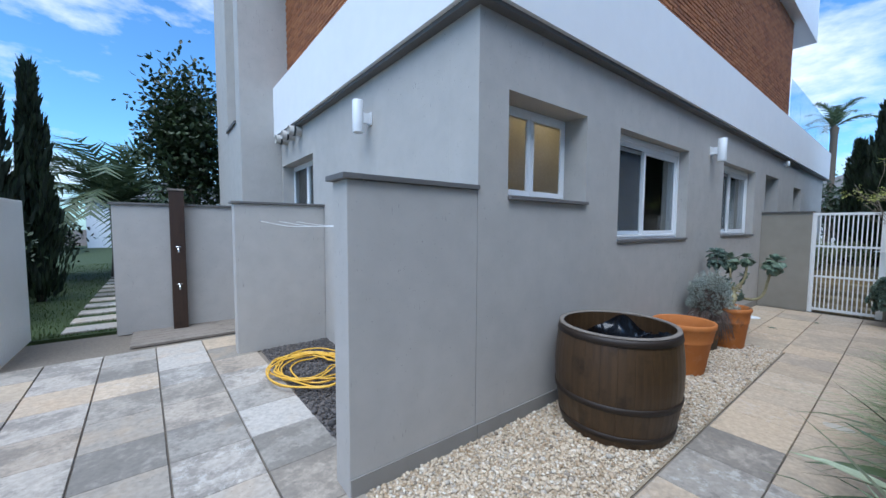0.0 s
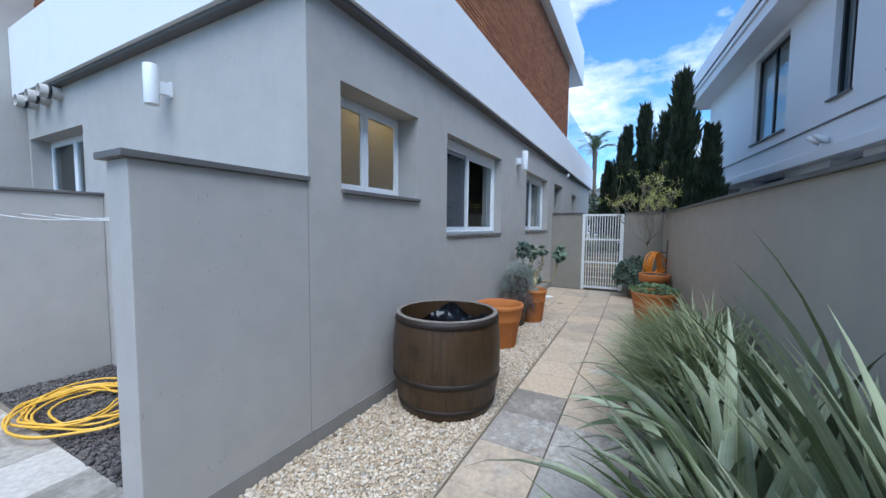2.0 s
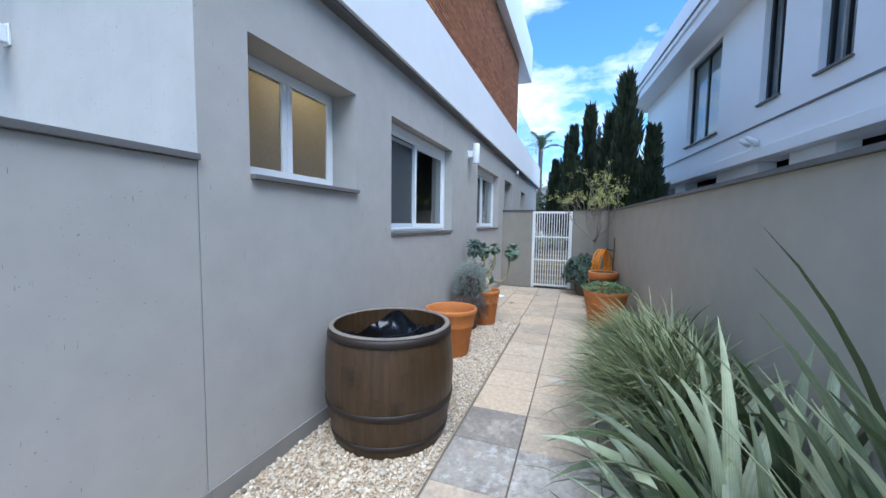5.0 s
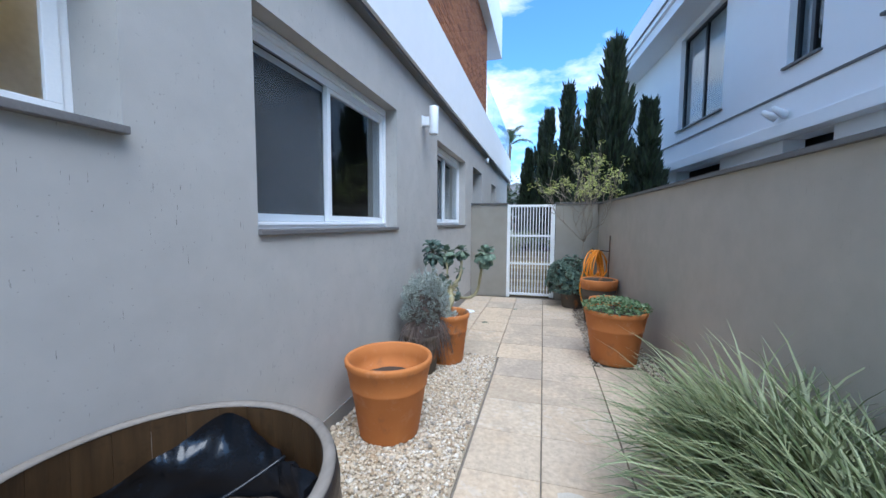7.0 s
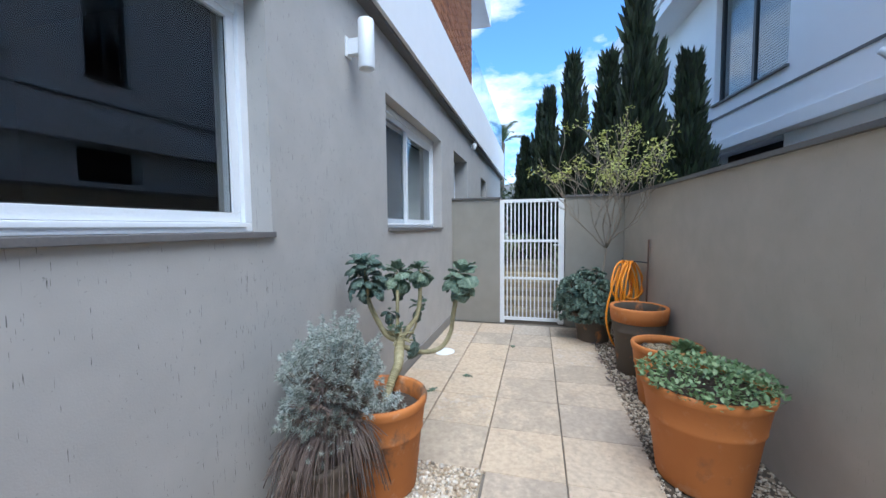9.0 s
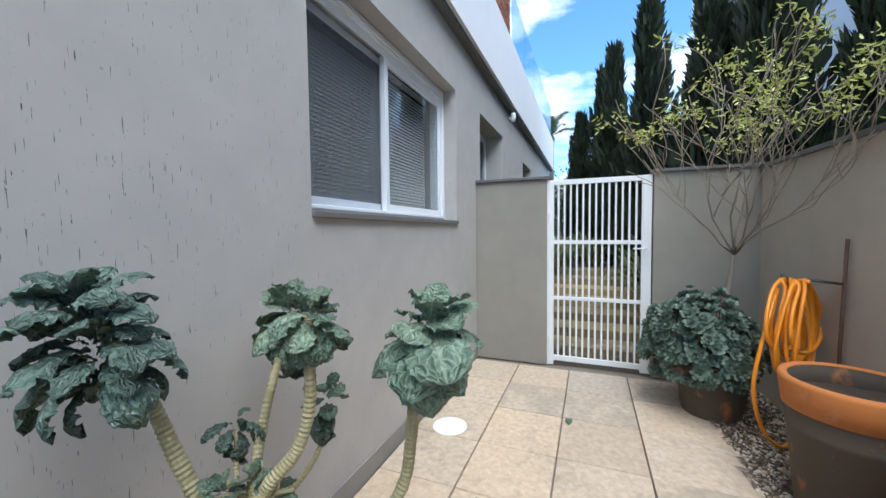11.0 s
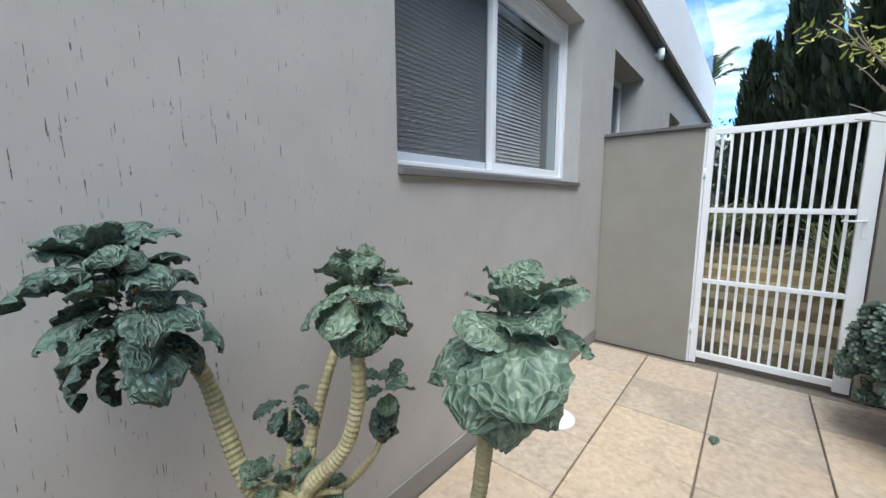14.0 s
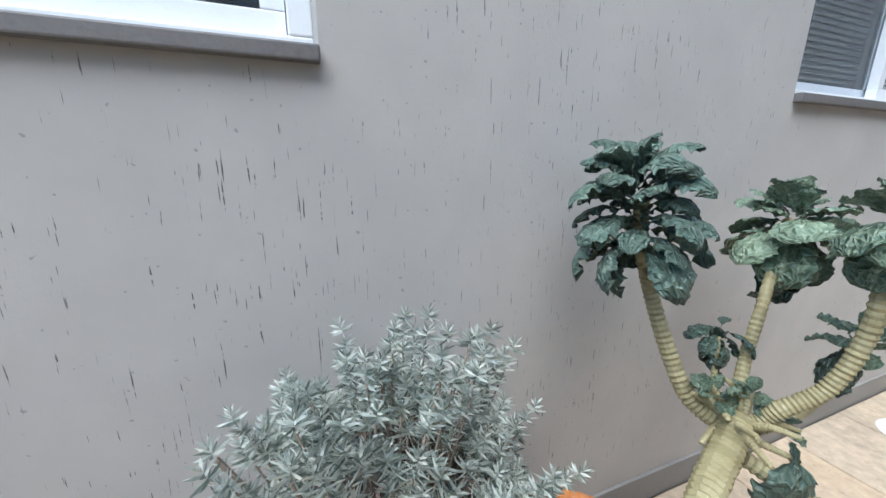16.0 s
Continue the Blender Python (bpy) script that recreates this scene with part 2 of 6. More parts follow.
M_SASH = plain("grey_sash", (0.52, 0.57, 0.62), 0.4, vary=0.08)
M_PAINT = plain("white_gate_paint", (0.82, 0.82, 0.80), 0.4, vary=0.10)
M_BLACKFR = plain("black_aluminium", (0.02, 0.022, 0.025), 0.35, vary=0.2)
# near-black base colour carries the gloom of unlit rooms
M_DARK = plain("shaded_interior", (0.05, 0.05, 0.053), 0.9, vary=0.2)
M_GLASS = glass("window_glass", (0.80, 0.84, 0.86), 0.06)
M_SCREEN = screen("insect_mesh")
M_GLASS2 = glass("balustrade_glass", (0.86, 0.94, 0.96), 0.05)
M_FROST = frosted("frosted_glass")
M_BLIND = plain("blind_slats", (0.82, 0.82, 0.80), 0.5, vary=0.06)
M_CHROME = plain("chrome", (0.75, 0.75, 0.76), 0.15, 1.0, vary=0.05)
M_TERRA = terracotta("terracotta", 0.28, 0.60)
M_TERRA2 = terracotta("aged_terracotta", 0.55, 0.52)
# real blackening on the tall pot, painted shade on the shrub pot
M_TERRA3 = terracotta("blackened_shaded_terracotta", 0.60, 0.26)
M_SOIL = by_piece("soil", [(0, (0.03, 0.02, 0.014)), (1, (0.07, 0.05, 0.035))], 0.95, 30, bump=0.8)
M_BARREL = wood("barrel_oak", (0.012, 0.007, 0.004), (0.115, 0.064, 0.027), 0.45, stain=0.8)
M_HOOP = plain("barrel_hoop", (0.024, 0.015, 0.010), 0.55, vary=0.4, bump=0.3)
M_POST = wood("dark_timber", (0.02, 0.011, 0.007), (0.06, 0.032, 0.02), 0.45)
M_DECK = wood("weathered_deck", (0.13, 0.11, 0.09), (0.30, 0.26, 0.22), 0.8, vertical=False)
M_PLASTIC = plain("black_film", (0.012, 0.014, 0.018), 0.22, vary=0.2)
M_HOSE = plain("orange_hose", (0.80, 0.27, 0.015), 0.35, vary=0.10)
M_HOSE2 = plain("yellow_hose", (0.72, 0.42, 0.05), 0.4, vary=0.18)
M_RUST = plain("rusty_bar", (0.10, 0.055, 0.035), 0.7, vary=0.4, bump=0.3)
M_TILE = by_piece("stone_tile", [(0, (0.44, 0.35, 0.255)), (0.3, (0.54, 0.43, 0.305)), (0.55, (0.48, 0.385, 0.285)), (0.8, (0.57, 0.44, 0.30)), (1, (0.42, 0.355, 0.28))],
                  0.72, 26, island=False, bump=0.25, stain=0.38, stain_color=(0.19, 0.165, 0.135))
M_TILE2 = by_piece("weathered_tile", [(0, (0.30, 0.265, 0.22)), (0.25, (0.42, 0.375, 0.32)), (0.5, (0.36, 0.30, 0.235)), (0.75, (0.46, 0.43, 0.39)), (1, (0.24, 0.215, 0.18))],
                   0.75, 26, island=False, bump=0.3, stain=0.68, stain_color=(0.13, 0.118, 0.102))
M_STEP = by_piece("mossy_step", [(0, (0.24, 0.19, 0.10)), (0.5, (0.32, 0.25, 0.13)), (1, (0.20, 0.17, 0.10))], 0.85, 26, island=False, bump=0.4, stain=0.7, stain_color=(0.08, 0.07, 0.045))
M_GROUT = by_piece("grout", [(0, (0.20, 0.17, 0.135)), (1, (0.20, 0.17, 0.135))], 0.9, 40)
M_PEBBLE = by_piece("white_pebble", [(0, (0.48, 0.38, 0.26)), (0.35, (0.64, 0.54, 0.41)), (0.6, (0.38, 0.27, 0.16)), (0.82, (0.74, 0.68, 0.58)), (1, (0.18, 0.14, 0.10))], 0.75, 90)
M_PEBBLE2 = by_piece("mixed_pebble", [(0, (0.50, 0.42, 0.32)), (0.4, (0.62, 0.55, 0.44)), (0.7, (0.36, 0.27, 0.18)), (1, (0.24, 0.19, 0.14))], 0.8, 90)
M_LAVA = by_piece("dark_gravel", [(0, (0.045, 0.042, 0.042)), (0.6, (0.085, 0.078, 0.075)), (1, (0.15, 0.13, 0.12))], 0.8, 90)
M_SAND = by_piece("gravel_bed", [(0, (0.38, 0.31, 0.22)), (1, (0.38, 0.31, 0.22))], 0.9, 60)
M_BRICK = by_piece("brick", [(0, (0.26, 0.095, 0.036)), (0.5, (0.36, 0.145, 0.055)), (1, (0.20, 0.075, 0.032))], 0.85, 50)
M_MORTAR = plain("brick_mortar", (0.10, 0.055, 0.035), 0.9)
M_EARTH = by_piece("earth", [(0, (0.09, 0.07, 0.05)), (1, (0.09, 0.07, 0.05))], 0.95, 20, bump=0.6)
M_LAWN = by_piece("lawn_soil", [(0, (0.035, 0.055, 0.015)), (1, (0.035, 0.055, 0.015))], 0.95, 40, bump=0.8)
M_FLAX = leafy("flax_leaf", (0.055, 0.08, 0.028), (0.48, 0.53, 0.34), 0.27, streak=True, trans=0.15)
M_GRASS = leafy("strap_leaf", (0.09, 0.125, 0.04), (0.42, 0.45, 0.25), 0.42, streak=False, trans=0.2)
M_KALE = leafy("kale_leaf", (0.080, 0.135, 0.092), (0.205, 0.285, 0.195), 0.42, veins=0.48, trans=0.12)
M_KALE2 = leafy("kale_dark_leaf", (0.055, 0.09, 0.072), (0.13, 0.20, 0.16), 0.42, veins=0.20, trans=0.1)
M_STEM = wood("kale_stem", (0.17, 0.135, 0.055), (0.44, 0.40, 0.235), 0.7, vertical=False, stain=0.6)
M_LAV = leafy("lavender_leaf", (0.12, 0.155, 0.125), (0.72, 0.76, 0.69), 0.6, trans=0.12)
M_TWIG = by_piece("twig", [(0, (0.10, 0.075, 0.055)), (1, (0.20, 0.16, 0.12))], 0.85, 60)
M_DRY = by_piece("dry_stalk", [(0, (0.10, 0.07, 0.06)), (1, (0.20, 0.15, 0.12))], 0.9, 60)
M_BARK = by_piece("bark", [(0, (0.20, 0.165, 0.125)), (1, (0.33, 0.28, 0.22))], 0.85, 60)
M_LIME = leafy("lime_leaf", (0.34, 0.38, 0.07), (0.66, 0.68, 0.24), 0.5, trans=0.35)
M_SUCC = leafy("succulent_leaf", (0.09, 0.135, 0.10), (0.20, 0.27, 0.205), 0.55, trans=0.1)
M_POTGREEN = leafy("herb_leaf", (0.09, 0.16, 0.06), (0.24, 0.33, 0.16), 0.5, trans=0.2)
M_CYP = leafy("cypress_spray", (0.008, 0.015, 0.008), (0.030, 0.050, 0.018), 0.7, trans=0.08)
M_HEDGE = leafy("dark_leaf", (0.012, 0.024, 0.009), (0.042, 0.066, 0.022), 0.5, trans=0.15)
M_PALM = leafy("palm_leaf", (0.06, 0.10, 0.05), (0.17, 0.22, 0.12), 0.45, trans=0.2)
M_STRAW = by_piece("straw", [(0, (0.42, 0.33, 0.20)), (1, (0.62, 0.52, 0.36))], 0.85, 60)


# ---- mesh helpers ----
def box(bm, x0, y0, z0, x1, y1, z1, bevel=0.0):
    m = Matrix.Translation(((x0 + x1) / 2, (y0 + y1) / 2, (z0 + z1) / 2)) @ Matrix.Diagonal((abs(x1 - x0), abs(y1 - y0), abs(z1 - z0), 1))
    vs = bmesh.ops.create_cube(bm, size=1.0, matrix=m)["verts"]
    if bevel:
        es = list({e for v in vs for e in v.link_edges})
        bmesh.ops.bevel(bm, geom=es, offset=bevel, segments=2, affect="EDGES", profile=0.6)
    return bm


def boxes(*list_of_boxes, bevel=0.0):
    bm = bmesh.new()
    for b in list_of_boxes:
        box(bm, *b, bevel=bevel)
    return bm


def lathe(profile, n=40, bm=None, at=(0, 0, 0), wobble=0.0):
    """A turned solid from (radius, height) pairs; a radius of 0 closes it."""
    bm = bm or bmesh.new()
    rings = []
    for r, z in profile:
        if r <= 1e-6:
            rings.append([bm.verts.new((at[0], at[1], at[2] + z))])
        else:
            rings.append([bm.verts.new((at[0] + r * (1 + wobble * math.sin(3 * a + z * 9)) * math.cos(a), at[1] + r * (1 + wobble * math.cos(2 * a)) * math.sin(a), at[2] + z))
                          for a in (2 * math.pi * i / n for i in range(n))])
    for a, b in zip(rings, rings[1:]):
        for i in range(n):
            j = (i + 1) % n
            if len(a) == 1 and len(b) == 1:
                continue
            if len(a) == 1:
                bm.faces.new((a[0], b[j], b[i]))
            elif len(b) == 1:
                bm.faces.new((a[i], a[j], b[0]))
            else:
                bm.faces.new((a[i], a[j], b[j], b[i]))
    for f in bm.faces:
        f.smooth = True
    return bm


def tube(pts, radii, n=8, bm=None, rings=0.0):
    """A round stem along points; rings: how far leaf scars stand proud."""
    bm = bm or bmesh.new()
    pts = [Vector(p) for p in pts]
    if not isinstance(radii, (list, tuple)):
        radii = [radii] * len(pts)
    prev, side = None, Vector((1, 0, 0))
    for i, p in enumerate(pts):
        d = (pts[min(i + 1, len(pts) - 1)] - pts[max(i - 1, 0)]).normalized()
        side = (side - d * side.dot(d))
        if side.length < 1e-4:
            side = d.orthogonal()
        side.normalize()
        up = d.cross(side)
        r = radii[i] * (1 + rings * (1 if i % 2 else -1) * (0.35 + 1.1 * abs(math.sin(i * 2.7 + radii[0] * 500))))
        ring = [bm.verts.new(p + side * (r * math.cos(a)) + up * (r * math.sin(a))) for a in (2 * math.pi * k / n for k in range(n))]
        if prev:
            for k in range(n):
                f = bm.faces.new((prev[k], prev[(k + 1) % n], ring[(k + 1) % n], ring[k]))
                f.smooth = rings == 0.0
        else:
            bm.faces.new(list(reversed(ring)))
        prev = ring
    bm.faces.new(prev)
    return bm


def spline(pts, steps=6):
    """Points along a smooth curve through pts."""
    p = [Vector(q) for q in pts]
    p = [p[0] * 2 - p[1]] + p + [p[-1] * 2 - p[-2]]
    out = []
    for i in range(1, len(p) - 2):
        for s in range(steps):
            t = s / steps
            out.append(0.5 * ((2 * p[i]) + (p[i + 1] - p[i - 1]) * t + (2 * p[i - 1] - 5 * p[i] + 4 * p[i + 1] - p[i + 2]) * t * t
                              + (3 * p[i] - p[i - 1] - 3 * p[i + 1] + p[i + 2]) * t ** 3))
    out.append(p[-2])
    return out


def mesh_of(name, bm, material):
    me = bpy.data.meshes.new(name)
    bm.to_mesh(me)
    bm.free()
    me.materials.append(material)
    return me


def part(name, bm, material, parent, label="", kind=""):
    """One mesh as a part of a thing; the mesh is in the thing's own coordinates."""
    ob = new(name, mesh_of(name, bm, material) if isinstance(bm, bmesh.types.BMesh) else bm)
    ob.parent = parent
    return tagged(ob, label, kind=kind)


def thing(name, label, category, at=(0, 0, 0), group="", rz=0.0):
    ob = new(name)
    ob.empty_display_size = 0.1
    ob.matrix_basis = pose(*at, 0, 0, rz)
    return tagged(ob, label, category, group)


def structure(name, bm, material, label="", category=""):
    ob = new(name, mesh_of(name, bm, material))
    return tagged(ob, label, category, kind="structure")


def raw_mesh(name, verts, faces, material, smooth=False):
    me = bpy.data.meshes.new(name)
    me.from_pydata(verts, [], faces)
    me.materials.append(material)
    if smooth:
        me.polygons.foreach_set("use_smooth", [True] * len(me.polygons))
    return me


def wall_panel(axis, at, depth, u0, u1, z0, z1, holes):
    """A wall with openings cut through it. axis 'y': it runs along x with its face at y = at and thickness depth towards +; 'x' likewise."""
    us = sorted({u0, u1, *[h[0] for h in holes], *[h[1] for h in holes]})
    zs = sorted({z0, z1, *[h[2] for h in holes], *[h[3] for h in holes]})
    bm = bmesh.new()

    def solid(i, j):
        if not (0 <= i < len(us) - 1 and 0 <= j < len(zs) - 1):
            return False
        uc, zc = (us[i] + us[i + 1]) / 2, (zs[j] + zs[j + 1]) / 2
        return not any(h[0] < uc < h[1] and h[2] < zc < h[3] for h in holes)

    def vert(u, d, z):
        return (u, at + d, z) if axis == "y" else (at + d, u, z)

    def quad(*c):
        bm.faces.new([bm.verts.new(vert(*k)) for k in c])

    for i in range(len(us) - 1):
        for j in range(len(zs) - 1):
            if not solid(i, j):
                continue
            a, b, c, d = us[i], us[i + 1], zs[j], zs[j + 1]
            quad((a, 0, c), (b, 0, c), (b, 0, d), (a, 0, d))
            quad((a, depth, d), (b, depth, d), (b, depth, c), (a, depth, c))
            if not solid(i - 1, j):
                quad((a, 0, d), (a, depth, d), (a, depth, c), (a, 0, c))
            if not solid(i + 1, j):
                quad((b, 0, c), (b, depth, c), (b, depth, d), (b, 0, d))
            if not solid(i, j - 1):
                quad((a, 0, c), (a, depth, c), (b, depth, c), (b, 0, c))
            if not solid(i, j + 1):
                quad((b, 0, d), (b, depth, d), (a, depth, d), (a, 0, d))
    bmesh.ops.remove_doubles(bm, verts=bm.verts, dist=1e-5)
    bmesh.ops.recalc_face_normals(bm, faces=bm.faces)
    return bm


# ---- setting: ground ----
WALL_Y, END_X, GATE_X = 3.24, 2.30, 10.52


def garden_y(x):
    return 0.05 + 0.06 * x


structure("ground", boxes((-150, -150, -0.30, 150, 150, -0.06)), M_EARTH, "bare earth round the houses", "ground")
structure("lawn", boxes((-9, 8.75, -0.058, 1.5, 40, 0.005)), M_LAWN, "mown green lawn behind the fence", "lawn")
structure("paving_bed", boxes((-4, -0.3, -0.058, 10.6, 8.6, -0.012)), M_GROUT, "sandy mortar bed under the paving", "paving")
structure("gravel_ground", boxes((1.36, 2.215, -0.011, 6.93, 3.24, 0.004)), M_SAND, "sand under pale pebbles", "gravel")
structure("gravel_ground_dark", boxes((1.43, 3.46, -0.011, 2.30, 6.45, 0.003)), M_LAVA, "dark soil under lava gravel", "gravel")
structure("gravel_ground_side", boxes((6.93, 0.3, -0.011, 10.5, 1.21, 0.002), (3.0, 0.2, -0.0112, 6.93, 0.66, 0.002)), M_EARTH, "earth under mixed pebbles", "gravel")

# ---- setting: house ----
HOLES = [(2.625, 3.75, 1.875, 2.735), (4.40, 6.375, 1.485, 2.735), (7.90, 9.88, 1.50, 2.76), (10.69, 11.87, 1.30, 2.79), (13.6, 14.6, 1.9, 2.72)]
structure("wall_south", wall_panel("y", WALL_Y, 0.34, END_X, 18.3, 0, 3.30, HOLES), M_WALL, "grey rendered house wall with blistered paint", "wall")
structure("wall_west", wall_panel("x", END_X, 0.30, WALL_Y + 0.341, 8.66, 0, 3.30, [(6.90, 8.60, 1.5, 2.76)]), M_WALL, "grey rendered end wall of the house", "wall")
structure("wall_east", boxes((18.0, WALL_Y + 0.341, 0, 18.299, 11, 3.3)), M_WALL, "grey rendered far end wall", "wall")
# rooms behind the windows, their shade put into the colour
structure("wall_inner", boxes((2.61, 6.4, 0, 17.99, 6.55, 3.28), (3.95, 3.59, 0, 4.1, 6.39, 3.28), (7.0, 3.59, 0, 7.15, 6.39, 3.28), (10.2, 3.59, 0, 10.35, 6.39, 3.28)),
          M_DARK, "inner walls coloured near-black for unlit rooms", "wall")
structure("ceiling", boxes((2.62, 3.6, 3.285, 17.98, 8.6, 3.299)), M_DARK, "ceiling coloured near-black for unlit rooms", "ceiling")
structure("floor", boxes((2.62, 3.6, 0.0, 17.98, 6.39, 0.12)), M_DARK, "floor coloured near-black for unlit rooms", "floor")
structure("plinth", boxes((END_X + 0.012, WALL_Y - 0.012, 0, GATE_X - 0.002, WALL_Y - 0.001, 0.125), (1.275, WALL_Y - 0.011, 0, END_X + 0.008, WALL_Y - 0.002, 0.125)),
          M_PLINTH, "stained low plinth along the wall foot", "plinth")

# first floor slab edge, brick storey and roof
structure("slab_band", boxes((2.17, 3.12, 3.30, 18.55, 3.32, 4.18), (2.17, 3.321, 3.30, 2.42, 8.66, 4.18)), M_WHITE, "smooth white slab edge over the ground floor", "slab")
structure("slab", boxes((2.421, 3.321, 3.301, 18.54, 11.5, 3.6)), M_WHITE, "white first-floor slab", "slab")
structure("drip_strip", boxes((2.21, 3.155, 3.262, 18.5, 3.239, 3.299), (2.21, 3.24, 3.262, 2.299, 8.64, 3.299)), M_STONE, "dark drip strip under the slab edge", "trim")


def brick_face(u0, u1, z0, z1, to_world):
    """Thin courses of brick in running bond, joined."""
    verts, faces = [], []
    h, w, g = 0.058, 0.235, 0.011
    z, row = z0, 0
    while z + h < z1:
        u = u0 - (row % 2) * w / 2
        while u < u1:
            a, b = max(u, u0), min(u + w - g, u1)
            if b - a > 0.03:
                d = 0.010 + random.random() * 0.007
                k = len(verts)
                for uu, zz, dd in ((a, z, 0), (b, z, 0), (b, z + h - g, 0), (a, z + h - g, 0), (a + .004, z + .004, d), (b - .004, z + .004, d), (b - .004, z + h - g - .004, d), (a + .004, z + h - g - .004, d)):
                    verts.append(to_world(uu, zz, dd))
                faces += [(k + 4, k + 5, k + 6, k + 7), (k, k + 1, k + 5, k + 4), (k + 1, k + 2, k + 6, k + 5), (k + 2, k + 3, k + 7, k + 6), (k + 3, k, k + 4, k + 7)]
            u += w
        z += h
        row += 1
    return verts, faces


structure("wall_upper", boxes((2.44, 3.24, 4.0, 12.35, 3.5, 6.6), (2.44, 3.501, 3.6, 2.7, 9.5, 6.6), (12.05, 3.501, 3.6, 12.349, 9, 6.6)), M_MORTAR, "dark mortar backing of the brick storey", "wall")
bw = new("brick_cladding", raw_mesh("brick_cladding", *brick_face(2.40, 12.36, 4.185, 6.5, lambda u, z, d: (u, 3.239 - d, z)), M_BRICK))
tagged(bw, "reddish-brown thin brick cladding of the upper storey", "brickwork", kind="structure")
be = new("brick_cladding", raw_mesh("brick_cladding", *brick_face(3.24, 8.66, 4.185, 6.5, lambda u, z, d: (2.439 - d, u, z)), M_BRICK))
tagged(be, "reddish-brown thin brick cladding round the corner", "brickwork", kind="structure")
structure("roof", boxes((2.05, 3.05, 6.46, 14.1, 10, 7.6)), M_WHITE, "white flat roof with a deep fascia", "roof")
structure("tower", boxes((1.62, 8.67, 0, 6, 9.1, 9), (1.62, 9.101, 0, 1.8, 10.1, 3.55), (1.62, 10.101, 0, 6, 11.7, 9), (1.9, 9.102, 0, 6, 10.099, 9)), M_WALL, "tall grey rendered stair tower with a window slot", "wall")
structure("slot_sill", boxes((1.585, 9.09, 3.551, 1.9, 10.11, 3.60)), M_STONE, "dark sill in the tower slot", "sill")

# low walls
structure("wall_stub", boxes((1.27, WALL_Y, 0, END_X - 0.003, 3.45, 1.93), bevel=0.006), M_WALL, "grey rendered screen wall by the house corner", "wall")
structure("coping_stub", boxes((1.235, WALL_Y - 0.03, 1.931, END_X - 0.003, 3.485, 1.965), bevel=0.004), M_STONE, "thin dark stone coping", "coping")
structure("wall_stub_back", boxes((1.16, 6.45, 0, END_X - 0.003, 6.65, 1.93), bevel=0.006), M_WALL, "grey rendered screen wall of the drying yard", "wall")
structure("coping_stub_back", boxes((1.13, 6.42, 1.931, END_X - 0.003, 6.68, 1.96), bevel=0.004), M_STONE, "thin dark stone coping", "coping")
structure("wall_shower", boxes((-0.13, 8.40, 0, END_X - 0.01, 8.64, 1.95), bevel=0.006), M_WALL, "grey rendered wall behind the garden shower", "wall")
structure("coping_shower", boxes((-0.16, 8.37, 1.951, END_X - 0.01, 8.655, 1.985), bevel=0.004), M_STONE, "thin dark stone coping", "coping")
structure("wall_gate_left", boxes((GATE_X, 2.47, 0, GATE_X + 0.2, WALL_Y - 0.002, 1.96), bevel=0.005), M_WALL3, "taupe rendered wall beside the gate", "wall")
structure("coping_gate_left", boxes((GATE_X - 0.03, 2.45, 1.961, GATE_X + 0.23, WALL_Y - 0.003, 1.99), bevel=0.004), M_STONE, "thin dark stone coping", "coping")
structure("wall_gate_right", boxes((GATE_X, 0.66, 0, GATE_X + 0.2, 1.495, 1.96), bevel=0.005), M_WALL3, "dark blotched taupe wall beside the gate", "wall")
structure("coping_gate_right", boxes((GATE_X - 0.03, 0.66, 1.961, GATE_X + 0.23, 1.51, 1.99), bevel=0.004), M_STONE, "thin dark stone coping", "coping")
GW_LEN, GW_ROT = 15.2, math.degrees(math.atan(0.06))
for nm, bx, mt, lb in (("wall_garden", (-4.4, -0.2, 0, GW_LEN - 4.6, 0, 1.94), M_WALL2, "long taupe rendered boundary wall"),
                       ("coping_garden", (-4.4, -0.235, 1.941, GW_LEN - 4.6, 0.035, 1.972), M_STONE, "dark stone coping on the boundary wall")):
    ob = structure(nm, boxes(bx), mt, lb, "wall" if "wall" in nm else "coping")
    ob.matrix_basis = pose(0, garden_y(0), 0, 0, 0, GW_ROT)
structure("wall_back", boxes((-4.3, -0.3, 0, -4.0, 20, 2.0)), M_WALL2, "plain boundary wall behind the forecourt", "wall")

# ---- windows ----


